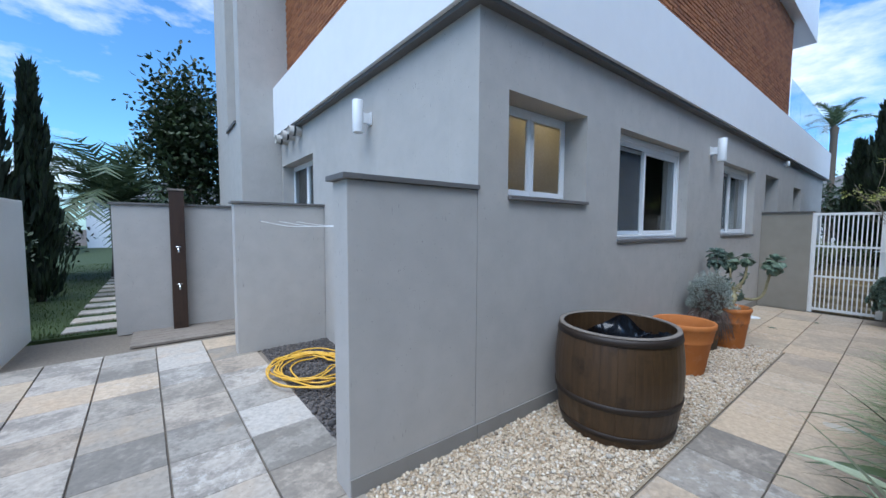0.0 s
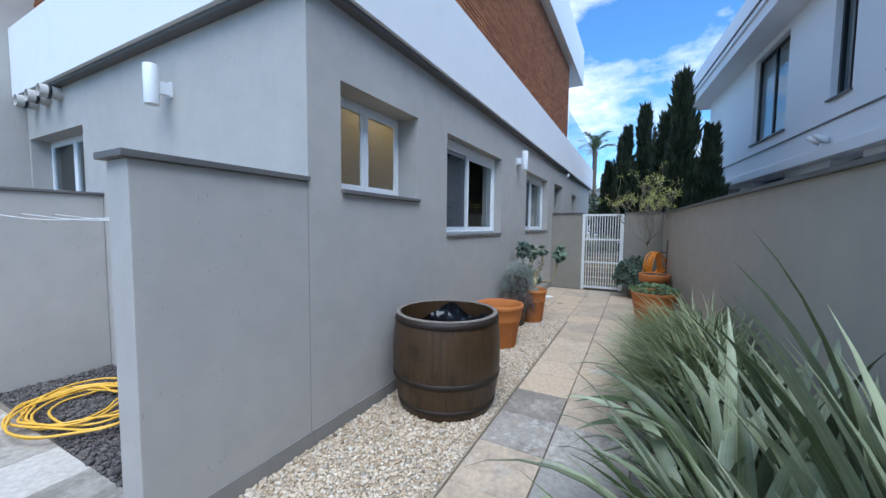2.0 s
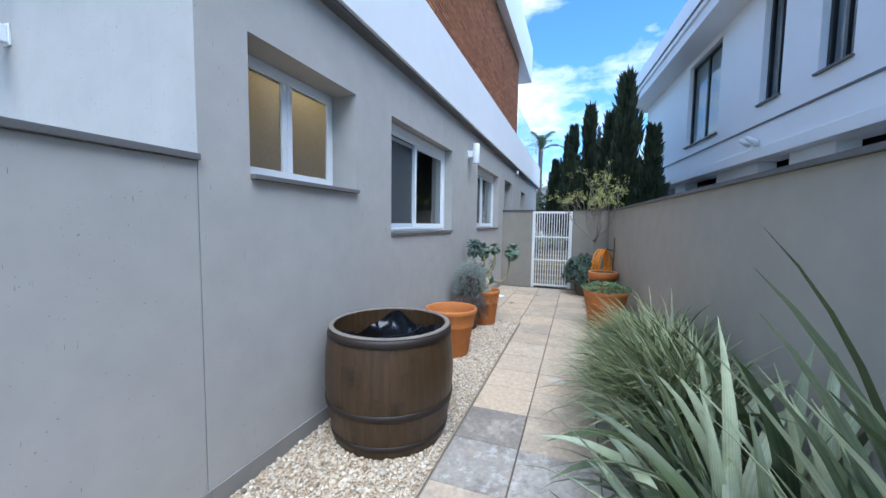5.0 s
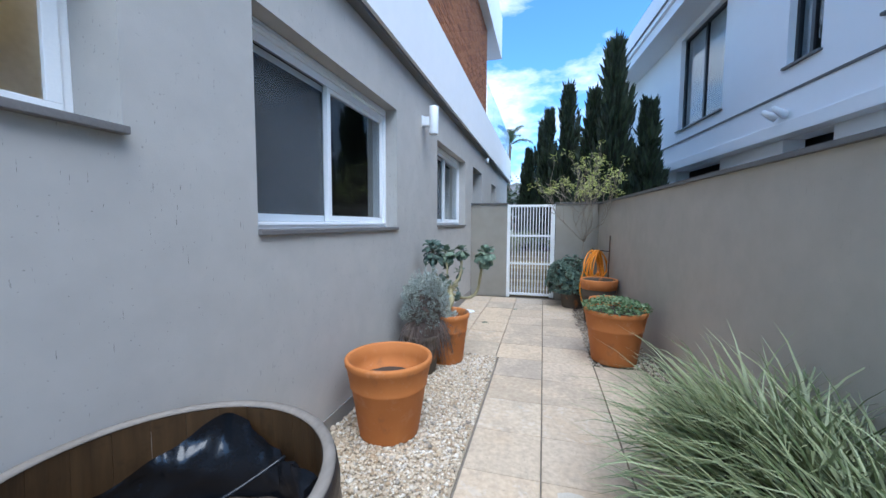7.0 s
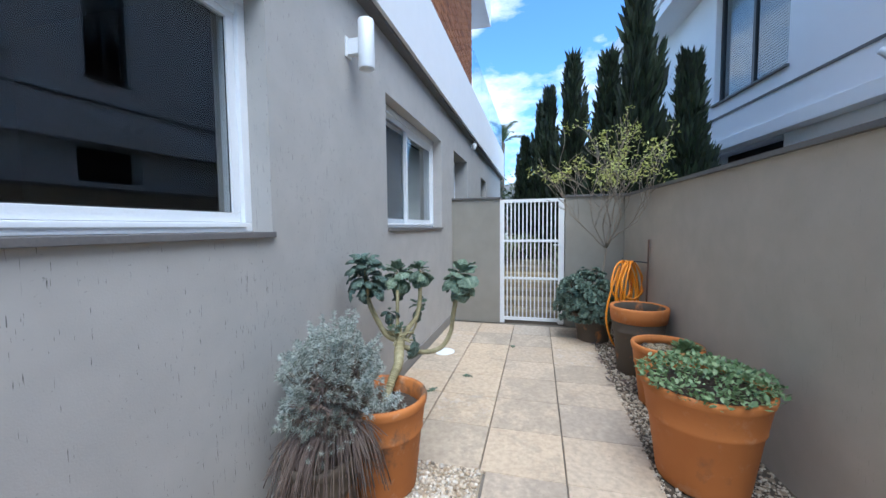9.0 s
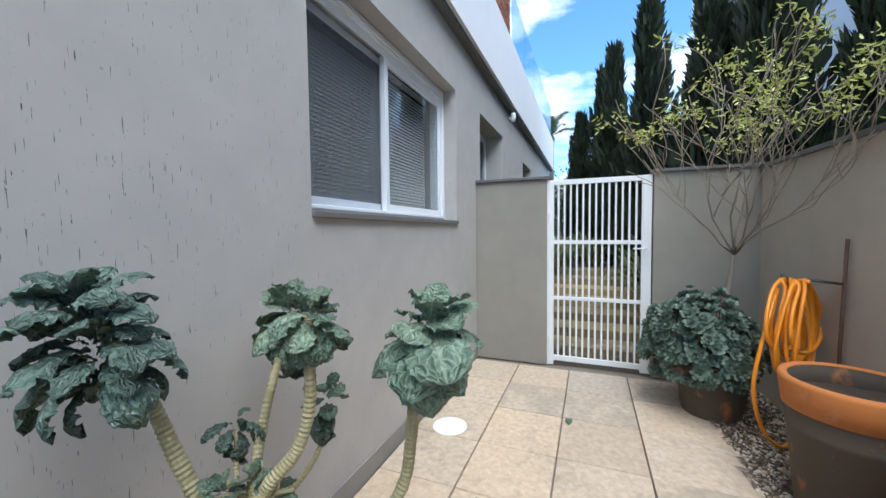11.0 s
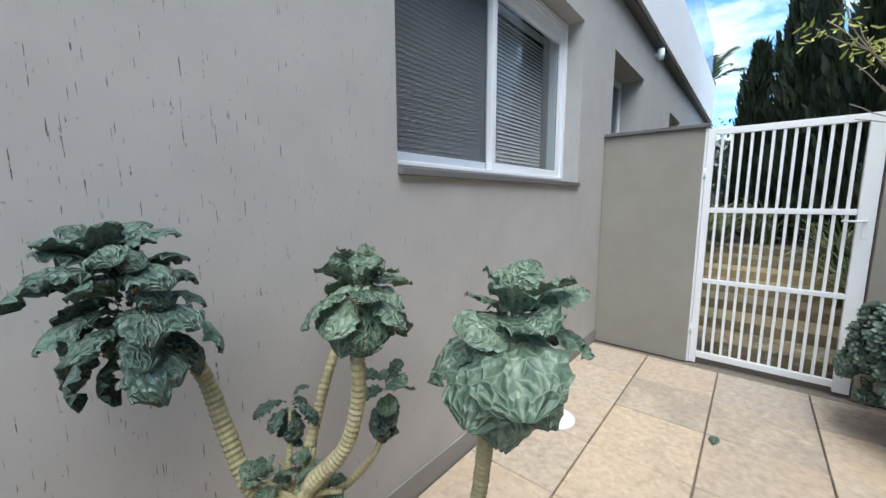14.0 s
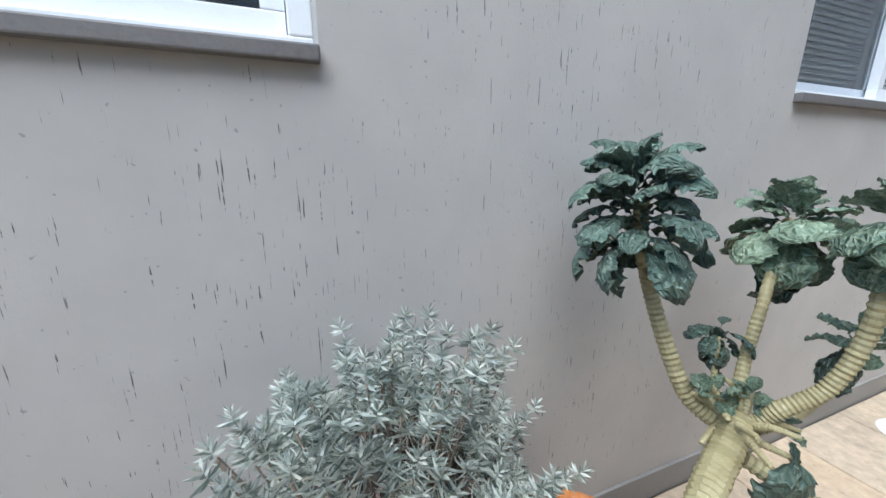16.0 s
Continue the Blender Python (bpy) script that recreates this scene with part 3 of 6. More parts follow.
def sliding_window(name, x0, x1, z0, z1, label, blind, split=0.48, y=WALL_Y + 0.125, glazing=None):
    """White sliding window: outer frame, a white sash in front, a grey screened sash behind it, and a thin stone sill."""
    w = thing(name, label, "window", ((x0 + x1) / 2, y, z0))
    w["kind"] = "structure"
    hw, h = (x1 - x0) / 2, z1 - z0
    glazing = glazing or M_GLASS
    part("frame", boxes((-hw, 0, 0.031, hw, 0.13, 0.078), (-hw, 0, h - 0.07, hw, 0.13, h), (-hw, 0, 0.0785, -hw + 0.05, 0.13, h - 0.0705),
                        (hw - 0.05, 0, 0.0785, hw, 0.13, h - 0.0705), bevel=0.004), M_FRAME, w, "white aluminium frame")
    part("track", boxes((-hw + 0.051, -0.010, 0.056, hw - 0.051, -0.002, 0.070), (-hw + 0.051, -0.012, h - 0.05, hw - 0.051, -0.002, h - 0.035),
                        (-hw + 0.051, -0.010, h - 0.024, hw - 0.051, -0.002, h - 0.014)), M_FRAME, w, "white slide track")
    part("shutter_box", boxes((-hw + 0.051, 0.012, h - 0.125, hw - 0.051, 0.020, h - 0.0715), (-hw + 0.051, 0.021, h - 0.108, hw - 0.051, 0.028, h - 0.0715)), M_FRAME, w)
    xm = -hw + (x1 - x0) * split
    for nm, a, b, yy, mt, lab in (("sash", -hw + 0.052, xm + 0.035, 0.072, M_SASH, "grey sash with an insect screen"), ("sash", xm - 0.03, hw - 0.052, 0.022, M_FRAME, "white sash")):
        s = part(nm, boxes((a, yy, 0.080, b, yy + 0.038, 0.128), (a, yy, h - 0.155, b, yy + 0.038, h - 0.110),
                           (a, yy, 0.1285, a + 0.048, yy + 0.038, h - 0.1555), (b - 0.048, yy, 0.1285, b, yy + 0.038, h - 0.1555), bevel=0.003), mt, w, lab)
        part("seal", boxes((a + 0.0485, yy + 0.012, 0.1285, b - 0.0485, yy + 0.015, 0.133), (a + 0.0485, yy + 0.012, 0.1335, a + 0.0535, yy + 0.015, h - 0.160),
                           (b - 0.0535, yy + 0.012, 0.1335, b - 0.0485, yy + 0.015, h - 0.160)), M_BLACKFR, s, "black rubber seal")
        g = part("pane", boxes((a + 0.045, yy + 0.016, 0.122, b - 0.045, yy + 0.021, h - 0.150)), glazing, s, "clear dark glass")
        g.visible_shadow = False
        if mt is M_SASH:
            part("insect_screen", boxes((a + 0.046, yy + 0.004, 0.123, b - 0.046, yy + 0.007, h - 0.151)), M_SCREEN, s, "grey insect mesh").visible_shadow = False
    part("sill", boxes((-hw, -0.15, 0.0, hw, 0.0, 0.03), bevel=0.004), M_SILL, w, "dark stone sill")
    if blind:
        bl = part("blind", boxes((-hw + 0.06, 0.165, h - 0.11, hw - 0.06, 0.195, h - 0.075)), M_BLIND, w, "lowered pale slatted blind")
        slat = mesh_of("slat", boxes((-hw + 0.07, -0.014, -0.0008, hw - 0.07, 0.014, 0.0008)), M_BLIND)
        for k in range(int((h - 0.25) / 0.027)):
            o = part("slat", slat, M_BLIND, bl)
            o.matrix_basis = Matrix.Translation((0, 0.18, 0.13 + k * 0.027)) @ pose(0, 0, 0, 66, 0, 0)
    return w


def casement_window(name, x0, x1, z0, z1, label, glazing, axis="y", at=WALL_Y, leaves=2, depth=0.25):
    w = thing(name, label, "window", ((x0 + x1) / 2, at + depth, z0) if axis == "y" else (at + depth, (x0 + x1) / 2, z0), rz=0 if axis == "y" else -90)
    w["kind"] = "structure"
    hw, h = (x1 - x0) / 2, z1 - z0
    part("frame", boxes((-hw, 0, 0.031, hw, 0.08, 0.065), (-hw, 0, h - 0.035, hw, 0.08, h), (-hw, 0, 0.0655, -hw + 0.035, 0.08, h - 0.0355),
                        (hw - 0.035, 0, 0.0655, hw, 0.08, h - 0.0355), bevel=0.004), M_FRAME, w)
    step = (2 * hw - 0.07) / leaves
    for i in range(leaves):
        a, b = -hw + 0.035 + i * step + 0.002, -hw + 0.035 + (i + 1) * step - 0.002
        s = part("leaf", boxes((a, -0.012, 0.068, b, 0.03, 0.118), (a, -0.012, h - 0.088, b, 0.03, h - 0.038),
                               (a, -0.012, 0.1185, a + 0.05, 0.03, h - 0.0885), (b - 0.05, -0.012, 0.1185, b, 0.03, h - 0.0885), bevel=0.003), M_FRAME, w, "white window leaf")
        part("pane", boxes((a + 0.045, 0.005, 0.115, b - 0.045, 0.010, h - 0.085)), glazing, s)
    part("sill", boxes((-hw, -depth - 0.04, 0.0, hw, 0.0, 0.03), bevel=0.004), M_SILL, w, "dark stone sill")
    return w


casement_window("window_1", *HOLES[0], "small white two-leaf window with frosted glass, lit inside", M_FROST)
sliding_window("window_2", *HOLES[1], "white sliding window with a grey screened sash over a stone sill", False)
sliding_window("window_3", *HOLES[2], "white sliding window with a slatted blind behind", True)
casement_window("window_4", *HOLES[3], "narrow white window beyond the gate wall", M_GLASS, leaves=1)
casement_window("window_5", *HOLES[4], "small white window near the far corner", M_GLASS, leaves=1)
casement_window("window_6", 6.90, 8.60, 1.5, 2.76, "white two-leaf window in the end wall", M_GLASS, "x", END_X, depth=0.2)
lamp_in = new("room_lamp", bpy.data.lights.new("room_lamp", "POINT"))
lamp_in.data.energy, lamp_in.data.color, lamp_in.data.shadow_soft_size = 9, (1.0, 0.70, 0.32), 0.08
lamp_in.location = (3.30, 3.95, 2.98)
dl = thing("downlight", "small warm recessed ceiling light, switched on", "ceiling light", (5.0, 4.55, 3.284))
part("rim", lathe([(0.03, -0.002), (0.05, -0.002), (0.05, -0.012), (0.03, -0.012), (0.03, -0.002)], 24), M_FRAME, dl)
part("bulb", lathe([(0, -0.003), (0.029, -0.003), (0.029, -0.006), (0, -0.006)], 24), glowing("warm_bulb", (1.0, 0.8, 0.5), 12), dl, "glowing warm bulb")


# ---- wall lamps ----
def wall_lamp(at, rz, group="wall lamps"):
    t = thing("wall_lamp", "white cylindrical up-and-down wall lamp", "wall lamp", at, group, rz)
    part("shade", lathe([(0, -0.15), (0.045, -0.15), (0.047, -0.168), (0.056, -0.17), (0.058, -0.165), (0.058, 0.165), (0.056, 0.17), (0.047, 0.168), (0.045, 0.15), (0, 0.15)], 36), M_FRAME, t)
    part("bracket", boxes((-0.025, 0.05, -0.06, 0.025, 0.135, 0.05), bevel=0.004), M_FRAME, t)
    part("backplate", boxes((-0.04, 0.136, -0.075, 0.04, 0.149, 0.065), bevel=0.003), M_FRAME, t)
    return t


wall_lamp((7.22, WALL_Y - 0.15, 2.84), 0)
wall_lamp((END_X - 0.15, 4.98, 2.835), -90)
sl = thing("security_sensor", "small white outdoor sensor under the slab edge", "sensor", (12.3, WALL_Y - 0.07, 3.17))
part("housing", lathe([(0, -0.06), (0.035, -0.055), (0.042, 0.0), (0.04, 0.07), (0, 0.075)], 20), M_FRAME, sl)
part("mount", boxes((-0.02, 0.03, -0.02, 0.02, 0.069, 0.03), bevel=0.003), M_FRAME, sl)

# drain pipes under the slab on the end wall
for i, yy in enumerate((7.45, 7.85, 8.25)):
    p = thing("drain_pipe", "short grey drain pipe stub with a dark mouth", "pipe", (END_X, yy, 3.18), "drain pipes", 0)
    bm = lathe([(0.075, 0.0), (0.075, 0.20), (0.066, 0.20), (0.066, 0.02), (0, 0.02)], 24)
    bm.transform(pose(0, 0, 0, 0, -90, 0))
    part("stub", bm, M_WALL, p)
    bm = lathe([(0.079, 0.10), (0.083, 0.10), (0.083, 0.13), (0.079, 0.13)], 24)
    bm.transform(pose(0, 0, 0, 0, -90, 0))
    part("clamp", bm, M_BLACKFR, p, "black pipe clamp")


# ---- glass balustrade ----
bal = thing("glass_balustrade", "frameless clear glass balustrade on the balcony edge", "balustrade", (12.4, 3.2, 4.181))
for i in range(5):
    a = i * 1.22
    g = part("pane", boxes((a, 0, 0.0, a + 1.2, 0.012, 1.0)), M_GLASS2, bal)
    g.visible_shadow = False
part("rail", boxes((0, -0.01, -0.0005, 6.1, -0.0005, 0.06)), M_CHROME, bal, "thin metal shoe")

# ---- gate ----
gt = thing("garden_gate", "white painted steel gate of vertical bars, closed", "gate", (GATE_X + 0.03, 1.505, 0.0))
GW, GH = 0.955, 1.95
part("stile", boxes((0, 0.0, 0.02, 0.045, 0.085, GH), bevel=0.003), M_PAINT, gt, "broad white lock stile")
part("stile", boxes((0, GW - 0.055, 0.0, 0.045, GW - 0.008, GH), bevel=0.003), M_PAINT, gt)
part("post", boxes((-0.015, GW - 0.006, 0.0, 0.05, GW + 0.012, GH + 0.02), bevel=0.003), M_PAINT, gt)
for nm, z0, z1 in (("bottom_rail", 0.05, 0.10), ("middle_rail", 0.70, 0.735), ("middle_rail", 1.285, 1.325), ("top_rail", GH - 0.05, GH)):
    part(nm, boxes((0.004, 0.0855, z0, 0.041, GW - 0.0555, z1), bevel=0.003), M_PAINT, gt)
bar = mesh_of("bar", boxes((0.012, -0.009, 0.1005, 0.033, 0.009, GH - 0.0505)), M_PAINT)
NB = 13
for i in range(NB):
    b = part("bar", bar, M_PAINT, gt)
    b.location = (0, 0.0855 + (i + 0.75) * (GW - 0.141) / (NB + 0.5), 0)
hd = part("lock", boxes((-0.006, 0.034, 1.13, -0.0005, 0.058, 1.27), bevel=0.002), M_PAINT, gt, "white lock plate")
part("handle", tube([(-0.006, 0.047, 1.245), (-0.04, 0.047, 1.245), (-0.045, 0.08, 1.245), (-0.045, 0.16, 1.245)], 0.008, 8), M_FRAME, hd, "white lever handle")
for z in (0.3, 1.6):
    part("hinge", tube([(-0.01, GW - 0.006, z - 0.04), (-0.01, GW - 0.006, z + 0.04)], 0.009, 8), M_PAINT, gt)

# open entrance gate leaf behind the forecourt
eg = thing("entrance_gate", "white slatted gate leaf standing open", "gate", (-1.10, 7.35, 0.0))
part("stile", boxes((-0.03, 0.0, 0.05, 0.03, 0.06, 1.98), bevel=0.003), M_PAINT, eg)
part("stile", boxes((-0.03, 1.40, 0.05, 0.03, 1.46, 1.98), bevel=0.003), M_PAINT, eg)
for z in (0.05, 0.68, 1.32, 1.92):
    part("rail", boxes((-0.02, 0.0605, z, 0.02, 1.3995, z + 0.055), bevel=0.003), M_PAINT, eg)
slat = mesh_of("slat", boxes((-0.012, -0.024, 0.03, 0.012, 0.024, 1.96)), M_PAINT)
for i in range(25):
    o = part("slat", slat, M_PAINT, eg)
    o.location = (0.034, 0.09 + i * 0.053, 0.0)

# ---- garden shower, deck, washing line ----
sh = thing("garden_shower", "dark timber shower post with chrome taps", "shower", (0.64, 8.30, 0))
part("post", boxes((-0.095, -0.075, 0, 0.095, 0.075, 2.18), bevel=0.006), M_POST, sh)
part("cap", boxes((-0.11, -0.09, 2.181, 0.11, 0.09, 2.21), bevel=0.006), M_DECK, sh)
for z in (0.72, 1.30):
    tp = part("tap", tube([(0, -0.074, z), (0, -0.13, z), (0, -0.15, z - 0.03), (0, -0.15, z - 0.07)], 0.014, 10), M_CHROME, sh, "chrome tap")
    part("lever", tube([(-0.035, -0.11, z + 0.018), (0.035, -0.11, z + 0.018)], 0.010, 8), M_CHROME, tp)
dk = thing("shower_deck", "weathered grey timber deck strip", "deck", (0, 7.55, 0))
plank = mesh_of("plank", boxes((0.05, 0, 0.0, 2.25, 0.135, 0.03)), M_DECK)
for i in range(6):
    o = part("plank", plank, M_DECK, dk)
    o.location = (0, i * 0.147, 0.004)
for i, dx in enumerate((0.0, 0.22, 0.44)):
    wl_ = thing("washing_line", "thin pale washing line between two walls", "washing line", (1.45 + dx, 6.44, 1.70), "washing lines")
    part("hook", tube([(0, 0.009, 0), (0, -0.03, 0), (0, -0.04, 0.02)], 0.006, 6), M_CHROME, wl_)
    part("line", tube(spline([(0, -0.04, 0.01), (-0.01, -1.5, -0.05), (-0.02, -3.05, -0.03)], 8), 0.003, 5), M_PAINT, wl_)


# ---- pots ----
def pot(name, at, rim, base, h, label, material=None, soil=0.82, group=""):
    """Thrown flower pot: thick rolled rim, faint throwing ring, tapering wall, soil."""
    t = thing(name, label, "flower pot", at, group)
    m = material or M_TERRA
    th = 0.024
    part("body", lathe([(0, 0), (base, 0), (base + 0.004, 0.01), (base + (rim - base) * 0.55, h * 0.62), (base + (rim - base) * 0.62 + 0.004, h * 0.64), (base + (rim - base) * 0.64, h * 0.66),
                        (rim - 0.012, h - 0.062), (rim - 0.006, h - 0.056), (rim - 0.002, h - 0.046), (rim + 0.002, h - 0.018), (rim - 0.004, h - 0.004), (rim - 0.018, h), (rim - th - 0.008, h - 0.012),
                        (rim - th - 0.018, h - 0.10), (base + (rim - base) * soil - th, h * soil - 0.02), (0, h * soil - 0.02)], 48, wobble=0.006), m, t)
    if m is M_TERRA3 and h > 0.6:
        part("rim", lathe([(rim - 0.024, h - 0.150), (rim - 0.012, h - 0.148), (rim - 0.001, h - 0.075), (rim + 0.006, h - 0.018), (rim, h), (rim - 0.018, h + 0.004), (rim - 0.034, h - 0.008)], 48, wobble=0.006), M_TERRA, t, "clean orange rim")
    r = base + (rim - base) * soil - th - 0.002
    bm = bmesh.new()
    bmesh.ops.create_circle(bm, cap_ends=True, radius=r, segments=32)
    bmesh.ops.subdivide_edges(bm, edges=bm.edges, cuts=1)
    bmesh.ops.poke(bm, faces=bm.faces)
    for v in bm.verts:
        v.co.z = h * soil + 0.012 * noise.noise(v.co * 14 + Vector(at))
    part("soil", bm, M_SOIL, t, "dark dry soil")
    return t


pot("flower_pot", (5.18, 2.815, 0.012), 0.32, 0.215, 0.575, "large empty orange terracotta pot on pale pebbles", soil=0.66)
pot("flower_pot", (6.68, 2.78, 0.012), 0.27, 0.195, 0.55, "terracotta pot with a damp mossy foot holding the kale", M_TERRA2)
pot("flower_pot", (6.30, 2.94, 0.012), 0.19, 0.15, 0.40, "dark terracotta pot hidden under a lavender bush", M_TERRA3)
pot("flower_pot", (7.18, 0.93, 0.012), 0.335, 0.235, 0.595, "wide terracotta pot full of low green herbs", soil=0.94)
pot("flower_pot", (8.17, 0.825, 0.006), 0.275, 0.20, 0.52, "wide low terracotta pot with dry straw and a succulent", soil=0.86)
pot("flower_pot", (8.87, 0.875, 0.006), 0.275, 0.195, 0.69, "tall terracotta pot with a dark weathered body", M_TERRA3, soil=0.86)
# shadow under the shrub is given by the blackened clay colour
pot("flower_pot", (9.92, 1.17, 0.004), 0.27, 0.19, 0.42, "terracotta pot coloured dark for the shade under a succulent shrub", M_TERRA3)

# ---- barrel ----
br = thing("half_barrel", "dark oak half barrel planter lined with black film", "barrel", (3.43, 2.72, 0.010))
BH = 0.845


def barrel_r(z):
    return 0.425 + 0.062 * math.sin(math.pi * min(1.0, (z / BH) * 0.86 + 0.02)) + 0.012 * z


ns = 26
for i in range(ns):
    bm = bmesh.new()
    a0, a1 = 2 * math.pi * i / ns + 0.0012, 2 * math.pi * (i + 1) / ns - 0.0012
    top = BH - random.uniform(0, 0.012)
    prof = [(barrel_r(z), z) for z in np.linspace(0, top, 9)]
    prof += [(barrel_r(top) - 0.03, top), (barrel_r(0.3) - 0.03, 0.3), (barrel_r(0) - 0.03, 0.0)]
    cols = [[bm.verts.new((r * math.cos(a), r * math.sin(a), z)) for r, z in prof] for a in (a0, (a0 + a1) / 2, a1)]
    np_ = len(prof)
    for c, d in zip(cols, cols[1:]):
        for k in range(np_):
            f = bm.faces.new((c[k], d[k], d[(k + 1) % np_], c[(k + 1) % np_]))
    bm.faces.new(cols[0])
    bm.faces.new(list(reversed(cols[-1])))
    part("stave", bm, M_BARREL, br)
for z, hgt in ((0.055, 0.045), (0.285, 0.05), (BH - 0.065, 0.055)):
    part("hoop", lathe([(barrel_r(z) - 0.002, z), (barrel_r(z) + 0.007, z + 0.002), (barrel_r(z + hgt) + 0.007, z + hgt - 0.002), (barrel_r(z + hgt) + 0.001, z + hgt)], 64), M_HOOP, br, "dark iron hoop")
part("rim", lathe([(barrel_r(BH) + 0.006, BH - 0.004), (barrel_r(BH) + 0.004, BH + 0.004), (barrel_r(BH) - 0.012, BH + 0.007), (barrel_r(BH) - 0.030, BH + 0.004), (barrel_r(BH) - 0.031, BH - 0.004)], 64, wobble=0.004), M_DECK, br, "worn pale stave ends")
bm = bmesh.new()
bmesh.ops.create_circle(bm, cap_ends=True, radius=0.40, segments=40)
bmesh.ops.subdivide_edges(bm, edges=bm.edges, cuts=2)
bmesh.ops.poke(bm, faces=bm.faces)
for v in bm.verts:
    v.co.z = 0.50 + 0.03 * noise.noise(v.co * 9)
part("soil", bm, M_SOIL, br, "damp dark soil")
bm = bmesh.new()
gridn, rows = 140, []
for j in range(15):
    row = []
    for i in range(gridn):
        a = 2 * math.pi * i / gridn
        v = j / 14
        fold = noise.noise(Vector((math.cos(a) * 2.4, math.sin(a) * 2.4, v * 1.5)))
        crease = noise.noise(Vector((math.cos(a) * 7, math.sin(a) * 7, v * 3))) + 0.55 * noise.noise(Vector((math.cos(a) * 19, math.sin(a) * 19, v * 7)))
        topz = 0.765 + 0.13 * noise.noise(Vector((math.cos(a) * 1.6 + 5, math.sin(a) * 1.6, 0)))
        r = 0.425 - 0.02 * v - 0.12 * v * max(0, fold + 0.15) - 0.035 * crease * v - 0.012
        row.append(bm.verts.new((r * math.cos(a), r * math.sin(a), 0.49 + (topz - 0.49) * v + 0.02 * crease * v)))
    rows.append(row)
for a, b in zip(rows, rows[1:]):
    for i in range(gridn):
        bm.faces.new((a[i], a[(i + 1) % gridn], b[(i + 1) % gridn], b[i]))
for f in bm.faces:
    f.smooth = True
part("liner", bm, M_PLASTIC, br, "crumpled black plastic liner")
bm = tube(spline([(-0.36, 0.05, 0.66), (-0.1, 0.02, 0.735), (0.15, -0.05, 0.70), (0.33, -0.14, 0.74)], 8), 0.006, 6)
tube(spline([(-0.1, -0.3, 0.60), (0.0, -0.05, 0.68), (0.1, 0.2, 0.66)], 8), 0.005, 6, bm)
part("drip_tube", bm, M_PLASTIC, br, "thin black irrigation tube")


# ---- hoses ----
def coil(loops, cx, cy, rx, ry, lift, seed, flat=True):
    rng = random.Random(seed)
    pts = []
    for k in range(loops * 12):
        a = 2 * math.pi * k / 12
        j = k // 12
        r = 1 + 0.16 * math.sin(j * 2.4 + seed) + rng.uniform(-0.10, 0.08)
        ox, oy = 0.10 * math.sin(j * 1.7), 0.13 * math.cos(j * 2.3)
        if flat:
            pts.append((cx + ox + rx * r * math.cos(a), cy + oy + ry * r * math.sin(a), lift + 0.006 * j + 0.010 * abs(math.sin(a * 1.5 + j))))
        else:
            pts.append((cx + ox * 0.5 + rx * r * math.sin(a), cy + 0.02 * math.sin(j * 3.1) + 0.010 * j, lift - ry * r + ry * r * math.cos(a)))
    return pts


hs = thing("garden_hose", "loosely coiled yellow garden hose on dark gravel", "hose", (1.72, 5.32, 0.0))
p = coil(8, 0, 0, 0.36, 0.47, 0.045, 3)
part("hose", tube(spline([(0.45, -0.75, 0.03), (0.1, -0.62, 0.035)] + p + [(0.3, 0.35, 0.06), (0.5, 0.1, 0.06)], 3), 0.0095, 8), M_HOSE2, hs)
hk = thing("garden_hose", "orange garden hose hung in loops on a bracket", "hose", (9.48, 0.76, 0.0), rz=-40)
loops = []
for j in range(10):
    w_, h_ = 0.19 + 0.07 * math.sin(j * 1.9), 0.27 + 0.05 * math.cos(j * 2.7)
    for k in range(10):
        a = 2 * math.pi * k / 10
        loops.append((-0.04 + 0.05 * math.sin(j * 2.1) + w_ * math.sin(a) * (1 - 0.35 * math.cos(a)), 0.03 + 0.012 * j + 0.02 * math.sin(a + j), 1.10 - h_ + h_ * math.cos(a)))
tail_ = [(-0.29, 0.15, 0.74), (-0.34, 0.17, 0.44), (-0.25, 0.15, 0.16), (-0.11, 0.11, 0.03), (0.02, 0.10, 0.028)]
part("hose", tube(spline(loops + tail_, 4), 0.0115, 8), M_HOSE, hk)
part("hook", tube([(0.057, -0.099, 1.09), (0.02, 0.0, 1.10), (-0.02, 0.16, 1.10), (-0.02, 0.16, 1.14)], 0.008, 8), M_BLACKFR, hk, "black bracket hook")
rod = thing("rusty_rod", "rusty steel rod standing against the wall", "rod", (9.46, garden_y(9.46) + 0.03, 0.0))
part("bar", tube([(0, 0, 0), (0.01, 0, 0.7), (0.0, -0.01, 1.36)], 0.010, 8), M_RUST, rod)
cov = thing("drain_cover", "round white drain cover in the paving", "drain cover", (8.99, 2.99, 0.0085))
part("plate", lathe([(0, 0.0), (0.125, 0.0), (0.125, 0.006), (0.118, 0.009), (0, 0.009)], 40), M_FRAME, cov)


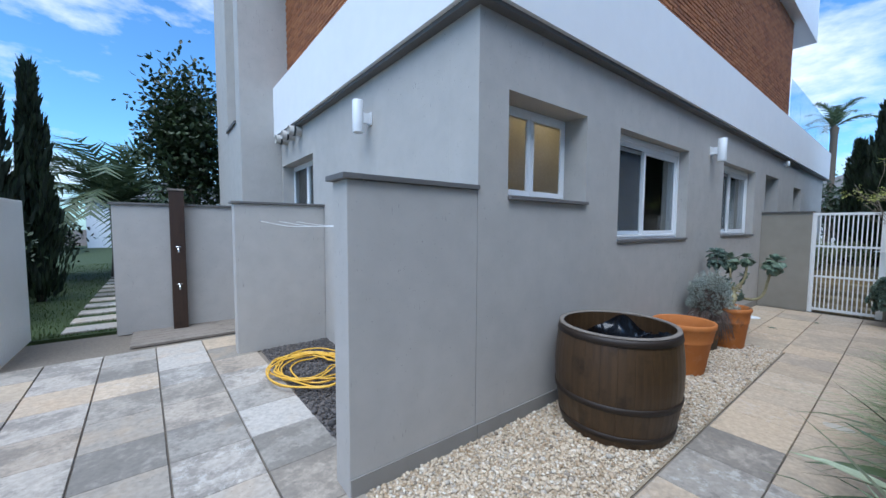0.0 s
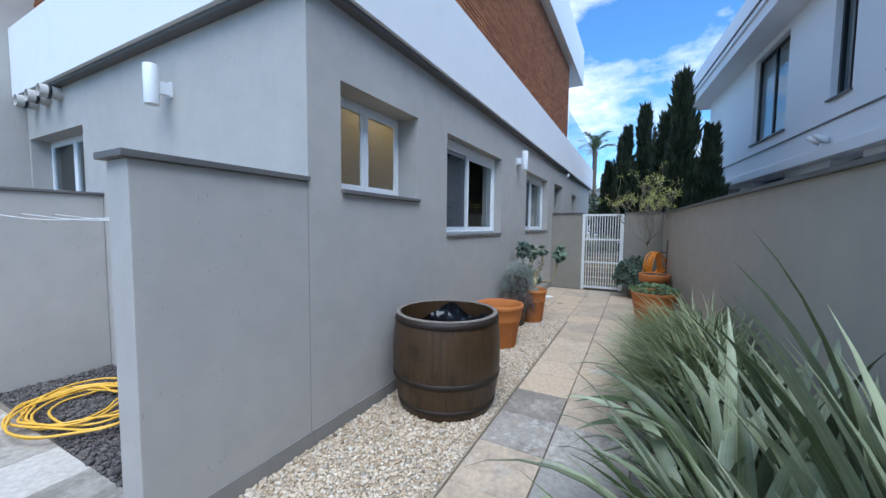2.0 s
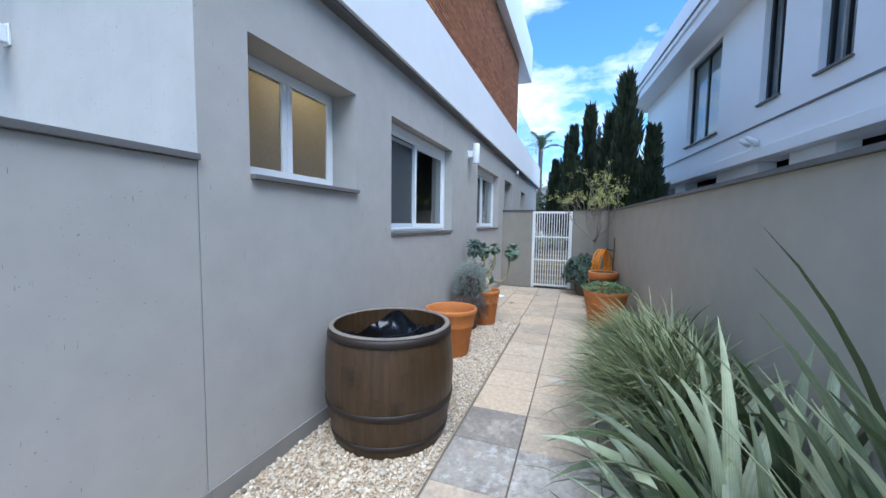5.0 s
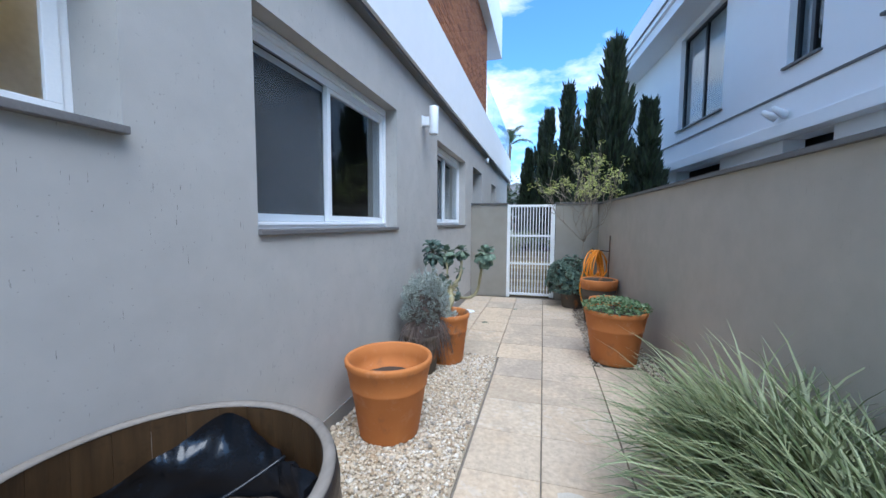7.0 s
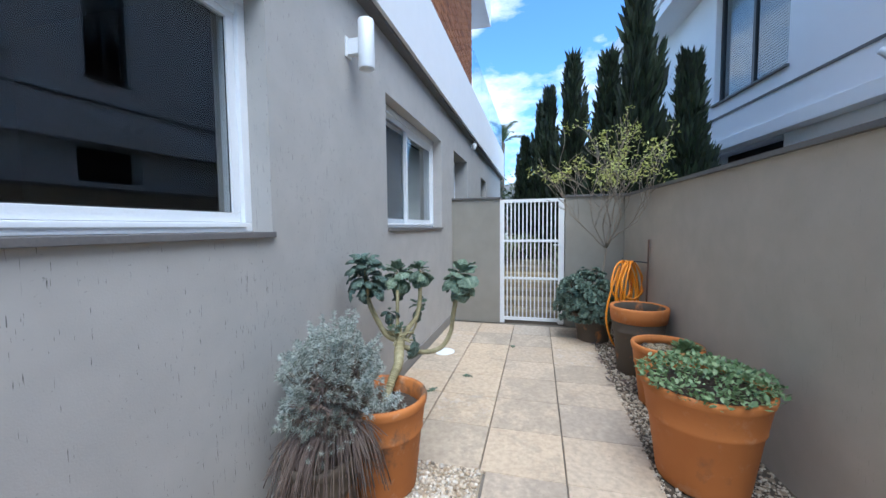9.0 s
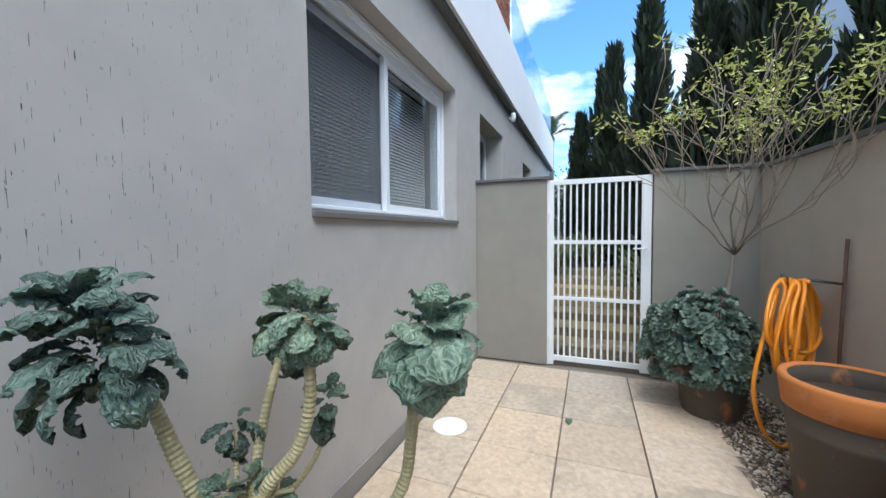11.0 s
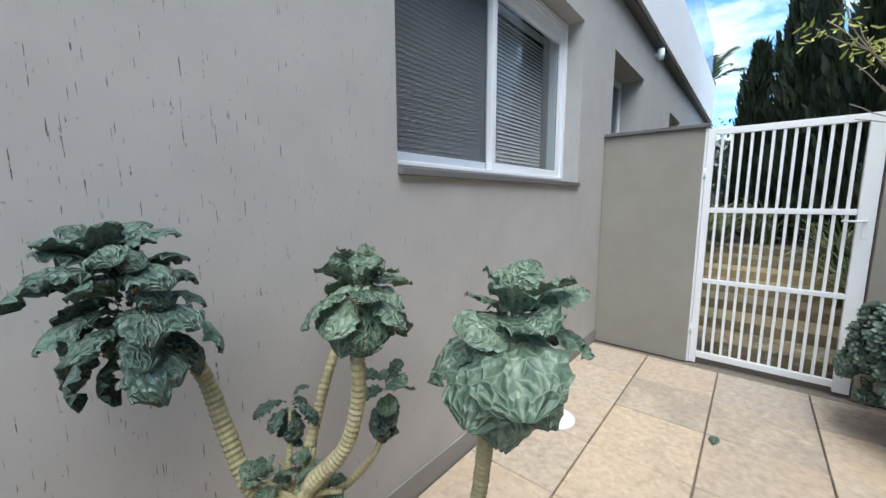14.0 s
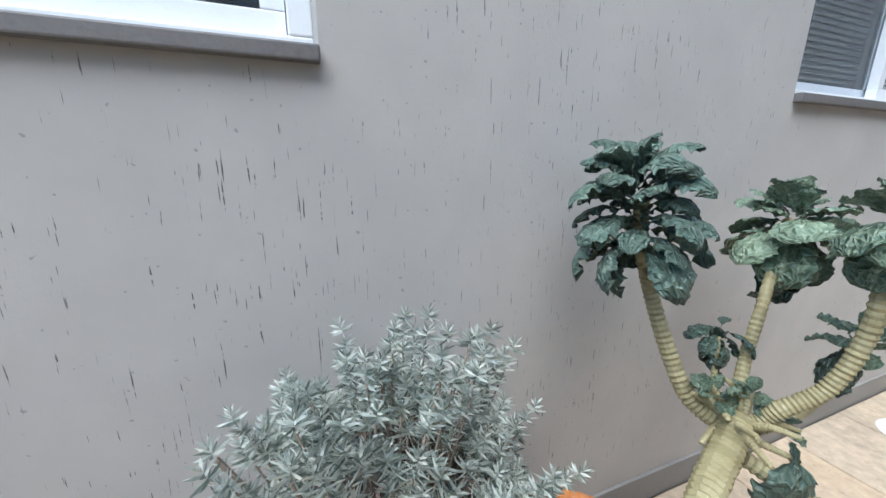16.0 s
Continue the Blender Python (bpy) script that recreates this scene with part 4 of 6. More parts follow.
# ---- leaves and plants ----
def blade(length, width, droop, fold=0.3, n=9, twist=0.0, tip=0.75):
    """A strap leaf from its base at the origin, rising along +z and leaning to +x."""
    verts, faces, uvs = [], [], []
    x = z = 0.0
    ang = radians(90)
    st = length / (n - 1)
    for i in range(n):
        t = i / (n - 1)
        w = width * (0.55 + 0.45 * min(1, t * 4)) * (1 if t < tip - 0.25 else max(0.03, 1 - ((t - tip + 0.25) / (1.25 - tip)) ** 1.6))
        tw = twist * t
        f = fold * w * (1 - 0.6 * t)
        for s in (-1, 0, 1):
            oy, oz = s * w / 2 * math.cos(tw), (f if s else 0) + s * w / 2 * math.sin(tw)
            verts.append((x - oz * math.sin(ang), oy, z + oz * math.cos(ang)))
            uvs.append(((s + 1) / 2, t))
        x += math.cos(ang) * st
        z += math.sin(ang) * st
        ang -= droop * st / length * (0.35 + 1.5 * t)
    for i in range(n - 1):
        for s in range(2):
            k = i * 3 + s
            faces.append((k, k + 1, k + 4, k + 3))
    return verts, faces, uvs


def uv_mesh(name, verts, faces, uvs, material):
    me = raw_mesh(name, verts, faces, material, True)
    layer = me.uv_layers.new(name="UVMap")
    idx = [0] * len(me.loops)
    me.loops.foreach_get("vertex_index", idx)
    layer.data.foreach_set("uv", [c for i in idx for c in uvs[i]])
    return me


def joined(name, pieces, material, smooth=True, uv=False):
    """Many transformed leaf shapes as one mesh: pieces are (verts, faces, matrix[, uvs])."""
    vv, ff, uu = [], [], []
    base = 0
    for pc in pieces:
        v = np.array(pc[0], dtype=float)
        m = np.array(pc[2])
        vv.append(v @ m[:3, :3].T + m[:3, 3])
        ff += [tuple(i + base for i in f) for f in pc[1]]
        if uv:
            uu += list(pc[3])
        base += len(v)
    verts = np.concatenate(vv).tolist()
    if uv:
        return uv_mesh(name, verts, ff, uu, material)
    return raw_mesh(name, verts, ff, material, smooth)


rng = random.Random(11)
FLAX = [uv_mesh("leaf", *blade(L, w, d, 0.35, 11, tw), M_FLAX) for L, w, d, tw in
        ((1.05, 0.066, 1.2, 0.4), (1.15, 0.07, 1.55, -0.5), (0.95, 0.06, 0.8, 0.2), (1.25, 0.075, 1.8, 0.6), (0.8, 0.052, 0.6, -0.2), (1.1, 0.068, 2.2, 0.3), (1.2, 0.07, 0.7, 0.5))]
for cx, cy, n_, sc in ((1.14, 0.60, 30, 1.15), (1.48, 0.50, 34, 1.28), (1.78, 0.48, 40, 1.32), (2.30, 0.40, 40, 1.32), (1.62, 0.72, 46, 1.0), (2.10, 0.80, 50, 1.02), (2.60, 0.74, 46, 0.98), (3.10, 0.72, 40, 0.92), (1.9, 0.35, 30, 1.05), (2.9, 0.40, 26, 1.0)):
    fl = thing("flax_plant", "broad grey-green strap-leaved flax clump by the boundary wall", "plant", (cx, cy, 0.0), "flax clumps")
    for i in range(n_):
        a = rng.uniform(-0.2, math.pi + 0.2) if rng.random() < 0.80 else rng.uniform(-math.pi, math.pi)
        if rng.random() < 0.45:
            a = rng.gauss(1.75, 0.6)
        low = cy < 0.61
        if low:
            a = rng.uniform(-math.pi, math.pi)
        tilt = rng.uniform(2, 12 if low else 34) * (0.35 if math.sin(a) < -0.15 else 1.0)
        o = part("leaf", rng.choice(FLAX[2::2] if low else FLAX), M_FLAX, fl)
        s = sc * rng.uniform(0.75, 1.15)
        o.matrix_basis = Matrix.Translation((rng.uniform(-0.09, 0.09), rng.uniform(-0.06, 0.08), -0.01)) @ pose(0, 0, 0, 0, 0, math.degrees(a)) @ pose(0, 0, 0, 0, tilt, 0) \
            @ pose(0, 0, 0, 0, 0, rng.uniform(-25, 25)) @ Matrix.Scale(s, 4)
TURF = [uv_mesh("leaf", *blade(rng.uniform(0.72, 1.08), rng.uniform(0.013, 0.021), rng.uniform(0.7, 1.9), 0.2, 8, 0), M_GRASS) for i in range(12)]
for cx, cy in ((3.55, 0.66), (3.95, 0.70), (4.35, 0.70), (4.65, 0.66), (4.90, 0.62), (3.75, 0.50), (4.2, 0.52), (4.65, 0.52)):
    gp = thing("lily_turf", "fine arching green strap-leaved clump spilling over the paving", "plant", (cx, cy, 0.0), "lily turf clumps")
    for i in range(295):
        a = rng.uniform(-math.pi, math.pi) if rng.random() < 0.65 else rng.gauss(1.9, 0.6)
        if math.sin(a) < -0.2 and rng.random() < 0.6:
            a = -a
        tilt = rng.uniform(3, 40) * (0.35 if math.sin(a) < -0.1 else 1)
        o = part("leaf", rng.choice(TURF), M_GRASS, gp)
        o.matrix_basis = Matrix.Translation((rng.uniform(-0.18, 0.18), rng.uniform(-0.12, 0.12), -0.01)) @ pose(0, 0, 0, 0, 0, math.degrees(a)) @ pose(0, 0, 0, 0, tilt, 0) @ Matrix.Scale(rng.uniform(0.95, 1.30), 4)


def kale_leaf(length, width, droop, seed, ruffle=0.012, pucker=0.0045, cup=0.22, start=35):
    """A savoy leaf: bare stalk, broad puckered blade swelling between its side veins, wavy rim."""
    verts, faces, uvs = [], [], []
    nu, nv = 23, 26
    x = z = 0.0
    ang = radians(start)
    for j in range(nv):
        t = j / (nv - 1)
        w = width * (0.09 if t < 0.14 else 0.09 + 0.91 * min(1.0, (t - 0.12) / 0.36) ** 0.75 * math.sqrt(max(0.012, 1 - max(0.0, (t - 0.55) / 0.45) ** 2.6)))
        for i in range(nu):
            s = i / (nu - 1) * 2 - 1
            edge = abs(s) ** 2.2
            px, py = x, s * w / 2 * (1 + 0.05 * math.sin(t * 29 + seed * 2 + s) * abs(s))
            vein = t - 0.22 * abs(s)
            cell = abs(math.sin(math.pi * 7.5 * vein + seed)) ** 0.7 * (0.45 + 0.55 * abs(math.sin(math.pi * 2.6 * abs(s) + 0.4)))
            nn = pucker * cell * min(1.0, abs(s) * 5) + noise.noise(Vector((px * 22 + seed * 7, py * 22, seed))) * 0.007 + noise.noise(Vector((px * 85, py * 85 + seed * 3, 2))) * 0.002
            curl = -cup * w * s * s + ruffle * edge * (math.sin(t * 25 + seed * 3 + (2 if s > 0 else 0)) + 0.5 * math.sin(t * 57 + seed)) + (nn if t > 0.14 else 0)
            verts.append((px - math.sin(ang) * curl, py, z + math.cos(ang) * curl))
            uvs.append((i / (nu - 1), t))
        st = length / (nv - 1)
        x += math.cos(ang) * st
        z += math.sin(ang) * st
        ang -= droop * (0.2 + 1.4 * t) / nv
    for j in range(nv - 1):
        for i in range(nu - 1):
            k = j * nu + i
            faces.append((k, k + 1, k + nu + 1, k + nu))
    return verts, faces, uvs


KALE_UP = [uv_mesh("leaf", *kale_leaf(L, w, d, s, 0.006, 0.006, c), M_KALE) for L, w, d, s, c in ((0.15, 0.13, 0.6, 1, -0.10), (0.13, 0.12, 1.1, 2, 0.05), (0.16, 0.14, 0.9, 3, 0.12), (0.12, 0.10, 0.3, 4, -0.16))]
KALE_L = [uv_mesh("leaf", *kale_leaf(L, w, d, s, 0.006, 0.0065, c), M_KALE) for L, w, d, s, c in ((0.21, 0.145, 1.9, 5, 0.10), (0.20, 0.15, 1.5, 6, 0.16), (0.22, 0.14, 2.4, 7, 0.08), (0.19, 0.13, 1.2, 8, 0.20), (0.21, 0.15, 2.0, 9, 0.05))]
KALE_D = [uv_mesh("leaf", *kale_leaf(L, w, d, s, 0.009, 0.0035, c), M_KALE2) for L, w, d, s, c in ((0.23, 0.100, 2.6, 16, 0.25), (0.22, 0.095, 3.0, 17, 0.30), (0.20, 0.110, 2.2, 18, 0.18), (0.24, 0.090, 2.8, 19, 0.28), (0.19, 0.085, 1.6, 20, 0.2))]
K0 = Vector((6.74, 2.79, 0.47))
kale = thing("tree_kale", "leggy tree kale with ringed pale stems and blue-green leaf heads", "plant", tuple(K0))


def kale_stem(pts, r0, r1, label="pale ringed stem"):
    q = spline([Vector(p) - K0 for p in pts], 20)
    return part("stem", tube(q, [(r0 + (r1 - r0) * i / (len(q) - 1)) * (1 + 0.07 * noise.noise(Vector((i * 0.31, r0 * 900, 0)))) for i in range(len(q))], 11, rings=0.075), M_STEM, kale, label)


kale_stem([(6.72, 2.785, 0.44), (6.83, 2.775, 0.57), (6.94, 2.775, 0.63), (7.10, 2.83, 0.665), (7.21, 2.86, 0.74)], 0.023, 0.036, "thick scarred pale trunk")
kale_stem([(7.21, 2.87, 0.70), (7.155, 2.945, 0.755), (7.135, 3.01, 0.87), (7.115, 3.06, 1.0), (7.05, 3.05, 1.13), (7.01, 3.03, 1.24)], 0.0215, 0.015)
kale_stem([(7.22, 2.845, 0.72), (7.235, 2.81, 0.79), (7.285, 2.765, 0.86), (7.31, 2.742, 0.98), (7.305, 2.738, 1.13), (7.315, 2.745, 1.21)], 0.0195, 0.013)
kale_stem([(7.23, 2.88, 0.72), (7.30, 2.92, 0.83), (7.36, 2.94, 0.95), (7.46, 2.98, 1.08), (7.52, 3.0, 1.16)], 0.0155, 0.011)
kale_stem([(7.20, 2.83, 0.66), (7.29, 2.72, 0.60), (7.40, 2.61, 0.605), (7.465, 2.55, 0.70), (7.47, 2.525, 0.84), (7.44, 2.495, 0.98), (7.455, 2.465, 1.13)], 0.0185, 0.0165)
kale_stem([(7.25, 2.87, 0.68), (7.35, 2.84, 0.70), (7.42, 2.81, 0.78), (7.435, 2.80, 0.90)], 0.011, 0.007)
kale_stem([(7.21, 2.90, 0.72), (7.25, 2.95, 0.78), (7.27, 2.97, 0.88)], 0.009, 0.006)
for i in range(14):
    a = i * 0.83 + 0.3
    p1 = Vector((7.21, 2.86, 0.73)) + Vector((0.055 * math.cos(a), 0.055 * math.sin(a), rng.uniform(-0.03, 0.05)))
    p2 = p1 + Vector((0.055 * math.cos(a + 0.5), 0.055 * math.sin(a + 0.5), rng.uniform(-0.03, 0.05)))
    kale_stem([(7.21, 2.86, 0.71), p1, p2], 0.011, 0.005, "dry leaf stub")


def kale_head(at, count, tall, pools, scale=1.0, seed=0, up0=70, up1=-70, lean=(0, 0)):
    """Leaves spiralling down a shoot tip: upright at the crown, spreading, then hanging at the foot."""
    r = random.Random(seed)
    base = Matrix.Translation(Vector(at) - K0) @ pose(0, 0, 0, lean[0], lean[1], 0)
    for i in range(count):
        t = (i + 0.5) / count
        pool = pools[min(len(pools) - 1, int(t * len(pools)))]
        o = part("leaf", r.choice(pool), M_KALE, kale)
        up = up0 + (up1 - up0) * t ** 0.85 + r.uniform(-12, 12)
        s = scale * (0.80 + 0.26 * min(1, t * 2.2)) * r.uniform(0.82, 1.14)
        o.matrix_basis = base @ Matrix.Translation((0, 0, tall * (0.55 - t))) @ pose(0, 0, 0, 0, 0, i * 137.5 + r.uniform(-18, 18)) @ Matrix.Translation((0.008, 0, 0)) \
            @ pose(0, 0, 0, r.uniform(-22, 22), 35 - up, r.uniform(-14, 14)) @ Matrix.Scale(s, 4)


kale_head((6.99, 3.02, 1.195), 46, 0.17, [KALE_D, KALE_D, KALE_D], 0.70, 21, 88, -15, (-6, -8))
kale_head((7.32, 2.742, 1.205), 18, 0.05, [KALE_UP, KALE_L], 0.64, 22, 70, -40)
kale_head((7.51, 2.985, 1.14), 34, 0.10, [KALE_UP, KALE_L, KALE_D], 0.78, 32, 80, -68)
kale_head((7.46, 2.46, 1.165), 24, 0.06, [KALE_UP, KALE_L[1:4:2] + KALE_UP[2:3], KALE_L[1:4:2]], 0.92, 23, 76, -62, (4, 6))
kale_head((7.27, 2.97, 0.885), 10, 0.04, [KALE_D], 0.42, 24, 40, -70)
kale_head((7.435, 2.80, 0.905), 16, 0.09, [KALE_UP, KALE_D], 0.50, 25, 50, -80)
kale_head((7.17, 2.90, 0.785), 8, 0.02, [KALE_UP], 0.34, 27, 70, 0)
kale_head((7.23, 2.86, 0.79), 8, 0.02, [KALE_UP], 0.30, 28, 70, 0)
kale_head((7.26, 2.82, 0.735), 4, 0.02, [KALE_UP], 0.34, 29, 30, -40)
for off, turn_, sc_ in (((7.235, 2.77, 0.735), -120, 1.05), ((7.25, 2.78, 0.73), -70, 0.7)):
    o = part("leaf", KALE_D[2], M_KALE2, kale, "limp dark hanging leaf")
    o.matrix_basis = Matrix.Translation(Vector(off) - K0) @ pose(0, 0, 0, 0, 0, turn_) @ pose(0, 0, 0, 0, 100, 0) @ Matrix.Scale(sc_, 4)


def needle(length, width):
    return [(0, -width / 2, 0), (length * 0.55, -width / 2, length * 0.06), (length, 0, length * 0.02), (length * 0.55, width / 2, length * 0.06), (0, width / 2, 0)], [(0, 1, 2, 3, 4)]


lav = thing("lavender_bush", "broad silvery lavender bush over dry brown lower stems", "plant", (6.415, 2.93, 0.49))
pieces, stems = [], bmesh.new()
nv_, nf_ = needle(0.031, 0.0056)
r_ = random.Random(5)
sprigs = []
for i in range(760):
    a = r_.uniform(0, 2 * math.pi)
    el = math.asin(r_.uniform(-0.35, 1.0))
    lump = noise.noise(Vector((math.cos(a) * 2.2, math.sin(a) * 2.2, el * 2.6)))
    if lump < -0.22 and r_.random() < 0.75:
        continue
    k = 0.84 + 0.45 * lump + r_.uniform(-0.12, 0.10)
    sprigs.append((Vector((0.265 * k * math.cos(a) * math.cos(el), 0.25 * k * math.sin(a) * math.cos(el), 0.17 + 0.33 * k * math.sin(el))), 1.0))
for i in range(46):
    a, el = r_.uniform(0, 2 * math.pi), math.asin(r_.uniform(0.05, 1.0))
    tip = r_.uniform(1.0, 1.30)
    for j in range(6):
        k = 0.78 + (tip - 0.78) * j / 5
        sprigs.append((Vector((0.265 * k * math.cos(a) * math.cos(el), 0.25 * k * math.sin(a) * math.cos(el), 0.17 + 0.33 * k * math.sin(el) + 0.02 * j / 5)), 0.8))
for cx, cy, cz, rr, n_ in ((0.20, -0.24, 0.00, 0.10, 46), (0.20, -0.27, -0.12, 0.06, 20), (-0.20, -0.08, 0.06, 0.13, 50)):
    for i in range(n_):
        d = Vector((r_.gauss(0, 1), r_.gauss(0, 1), r_.gauss(0, 1))).normalized() * rr * r_.uniform(0.6, 1.0)
        sprigs.append((Vector((cx, cy, cz)) + d, 0.85))
for i, (c, size_) in enumerate(sprigs):
    if c.y > 0.255:
        c.y = 0.255 - r_.random() * 0.05
    out = (c - Vector((0, 0, 0.02))).normalized()
    out = (out + Vector((r_.uniform(-0.4, 0.4), r_.uniform(-0.45, 0.3), 0.45))).normalized()
    q = out.to_track_quat("X", "Z").to_matrix().to_4x4()
    for tier in range(3):
        for k in range(8 - tier):
            m = Matrix.Translation(c + out * (0.007 * tier)) @ q @ pose(0, 0, 0, k * 360 / (8 - tier) + tier * 23, 0, 0) @ pose(0, 0, 0, 0, 0, 80 - tier * 24 + r_.uniform(-10, 10)) \
                @ Matrix.Scale(size_ * r_.uniform(0.7, 1.1) * (1.0 - 0.13 * tier), 4)
            pieces.append((nv_, nf_, m))
    for k in range(4):
        m = Matrix.Translation(c - out * (0.018 + 0.011 * k)) @ q @ pose(0, 0, 0, r_.uniform(0, 360), 0, 0) @ pose(0, 0, 0, 0, 0, 65) @ Matrix.Scale(0.6, 4)
        pieces.append((nv_, nf_, m))
    if i % 2 == 0:
        tube(spline([(r_.uniform(-0.05, 0.05), r_.uniform(-0.05, 0.05), -0.02), c * 0.5 + Vector((0, 0, -0.02)), c - out * 0.01], 3), [0.003] * 4 + [0.002] * 3, 4, stems)
part("foliage", joined("foliage", pieces, M_LAV, False), M_LAV, lav, kind="stuff")
part("stalk_tangle", stems, M_TWIG, lav)
# brown needle core, added to give the bush its dark shaded gaps
pieces = []
for i in range(1500):
    a, el = r_.uniform(0, 2 * math.pi), math.asin(r_.uniform(-0.9, 1.0))
    k = r_.uniform(0.30, 0.74)
    c = Vector((0.36 * k * math.cos(a) * math.cos(el), min(0.2, 0.25 * k * math.sin(a) * math.cos(el)), 0.14 + 0.30 * k * math.sin(el)))
    for k in range(5):
        pieces.append((nv_, nf_, Matrix.Translation(c) @ pose(0, 0, 0, r_.uniform(0, 360), r_.uniform(-60, 90), r_.uniform(0, 360)) @ Matrix.Scale(1.2, 4)))
part("dead_foliage", joined("dead_foliage", pieces, M_DRY, False), M_DRY, lav, "dark brown inner needles standing in for shade inside the bush", kind="stuff")
dry = bmesh.new()
for i in range(520):
    a = r_.uniform(2.2, 5.9)
    d = r_.uniform(0.14, 0.36)
    tube(spline([(0, -0.02, 0.05), (d * 0.7 * math.cos(a), d * 0.55 * math.sin(a), 0.04), (d * math.cos(a) * 1.15, d * 0.85 * math.sin(a), r_.uniform(-0.36, 0.0))], 3), 0.0024, 4, dry)
part("dry_stalk_tangle", dry, M_DRY, lav, "dead brown lower stems")


def rosette_leaf(L, w):
    return [(0, 0, 0), (L * 0.5, -w / 2, L * 0.10), (L * 0.9, -w * 0.35, L * 0.22), (L, 0, L * 0.30), (L * 0.9, w * 0.35, L * 0.22), (L * 0.5, w / 2, L * 0.10), (L * 0.55, 0, L * 0.02)], \
        [(0, 1, 6), (1, 2, 6), (2, 3, 6), (3, 4, 6), (4, 5, 6), (5, 0, 6)]


suc = thing("succulent_shrub", "dense mound of blue-green succulent rosettes", "plant", (9.93, 1.15, 0.40))
pieces, stems = [], bmesh.new()
sv, sf = rosette_leaf(0.048, 0.032)
for i in range(560):
    a, el = r_.uniform(0, 2 * math.pi), math.asin(r_.uniform(-0.60, 1.0))
    rad = 0.40 * (0.9 + 0.25 * noise.noise(Vector((math.cos(a) * 2, math.sin(a) * 2, el * 2))) + r_.uniform(-0.06, 0.05))
    c = Vector((rad * math.cos(a) * math.cos(el), rad * math.sin(a) * math.cos(el) + 0.10, 0.12 + rad * 1.0 * math.sin(el)))
    out = (c - Vector((0, 0.05, 0))).normalized()
    q = out.to_track_quat("Z", "Y").to_matrix().to_4x4()
    s = r_.uniform(0.8, 1.25)
    for tier in range(2):
        for k in range(6):
            pieces.append((sv, sf, Matrix.Translation(c) @ q @ pose(0, 0, 0, 0, 0, k * 60 + tier * 30) @ pose(0, 0, 0, 0, -15 - 32 * tier, 0) @ Matrix.Scale(s * (1 - 0.25 * tier), 4)))
    if i % 4 == 0:
        tube([(0, 0, -0.02), c * 0.6, c], [0.008, 0.006, 0.005], 5, stems)
part("foliage", joined("foliage", pieces, M_SUCC), M_SUCC, suc, kind="stuff")
part("stalk_tangle", stems, M_TWIG, suc)

hb = thing("herb_cushion", "low cushion of small green leaves filling a pot", "plant", (7.18, 0.93, 0.55))
pieces = []
hv, hf = rosette_leaf(0.030, 0.020)
for i in range(1500):
    a, rr = r_.uniform(0, 2 * math.pi), 0.36 * math.sqrt(r_.random())
    c = Vector((rr * math.cos(a), rr * math.sin(a), 0.05 + 0.10 * (1 - (rr / 0.40) ** 2) + 0.025 * noise.noise(Vector((math.cos(a) * rr * 14, math.sin(a) * rr * 14, 1))) + r_.uniform(-0.03, 0.02)))
    pieces.append((hv, hf, Matrix.Translation(c) @ pose(0, 0, 0, r_.uniform(-30, 30), r_.uniform(-50, 20), r_.uniform(0, 360)) @ Matrix.Scale(r_.uniform(0.6, 1.3), 4)))
part("foliage", joined("foliage", pieces, M_POTGREEN), M_POTGREEN, hb, kind="stuff")

st = thing("straw_mulch", "tangled dry straw lying in a pot", "straw", (8.17, 0.825, 0.443))
bm = bmesh.new()
for i in range(120):
    a, rr = r_.uniform(0, 6.28), 0.155 * math.sqrt(r_.random())
    b = r_.uniform(0, 6.28)
    p0 = Vector((rr * math.cos(a), rr * math.sin(a), r_.uniform(0.004, 0.03)))
    d = Vector((math.cos(b), math.sin(b), 0)) * r_.uniform(0.03, 0.09)
    tube([p0 - d, p0 + Vector((0, 0, r_.uniform(0, 0.02))), p0 + d], 0.0018, 4, bm)
part("straw_tangle", bm, M_STRAW, st, kind="stuff")
ss = thing("young_succulent", "small pale green succulent rosette in a pot", "plant", (8.10, 0.71, 0.462))
pieces = []
for c, s in (((0, 0, 0.05), 2.2), ((0.07, 0.02, 0.03), 1.5), ((-0.06, 0.05, 0.03), 1.4), ((-0.03, -0.07, 0.04), 1.6)):
    for tier in range(3):
        for k in range(7):
            pieces.append((sv, sf, Matrix.Translation(c) @ pose(0, 0, 0, 0, 0, k * 51 + tier * 25) @ pose(0, 0, 0, 0, -10 - 28 * tier, 0) @ Matrix.Scale(s * (1 - 0.2 * tier), 4)))
part("foliage", joined("foliage", pieces, M_POTGREEN), M_POTGREEN, ss)
for i, (lx, ly) in enumerate(((9.29, 2.19), (8.30, 2.52), (7.98, 2.80), (7.60, 2.86))):
    fl_ = thing("fallen_leaf", "pale curled kale leaf lying on the paving", "leaf", (lx, ly, 0.018), "fallen leaves", 70 * i)
    o = part("blade", uv_mesh("blade", *kale_leaf(0.12, 0.05, 0.9, 31 + i, 0.01), M_KALE), M_KALE, fl_)
    o.matrix_basis = pose(0, 0, 0.0, 0, 24, 0)


# ---- small tree by the gate ----
tr = thing("small_tree", "thin bare-branched shrub with lime-green new leaves", "tree", (10.05, 1.05, 0.30))
tb = bmesh.new()
ends = []
limbs = []


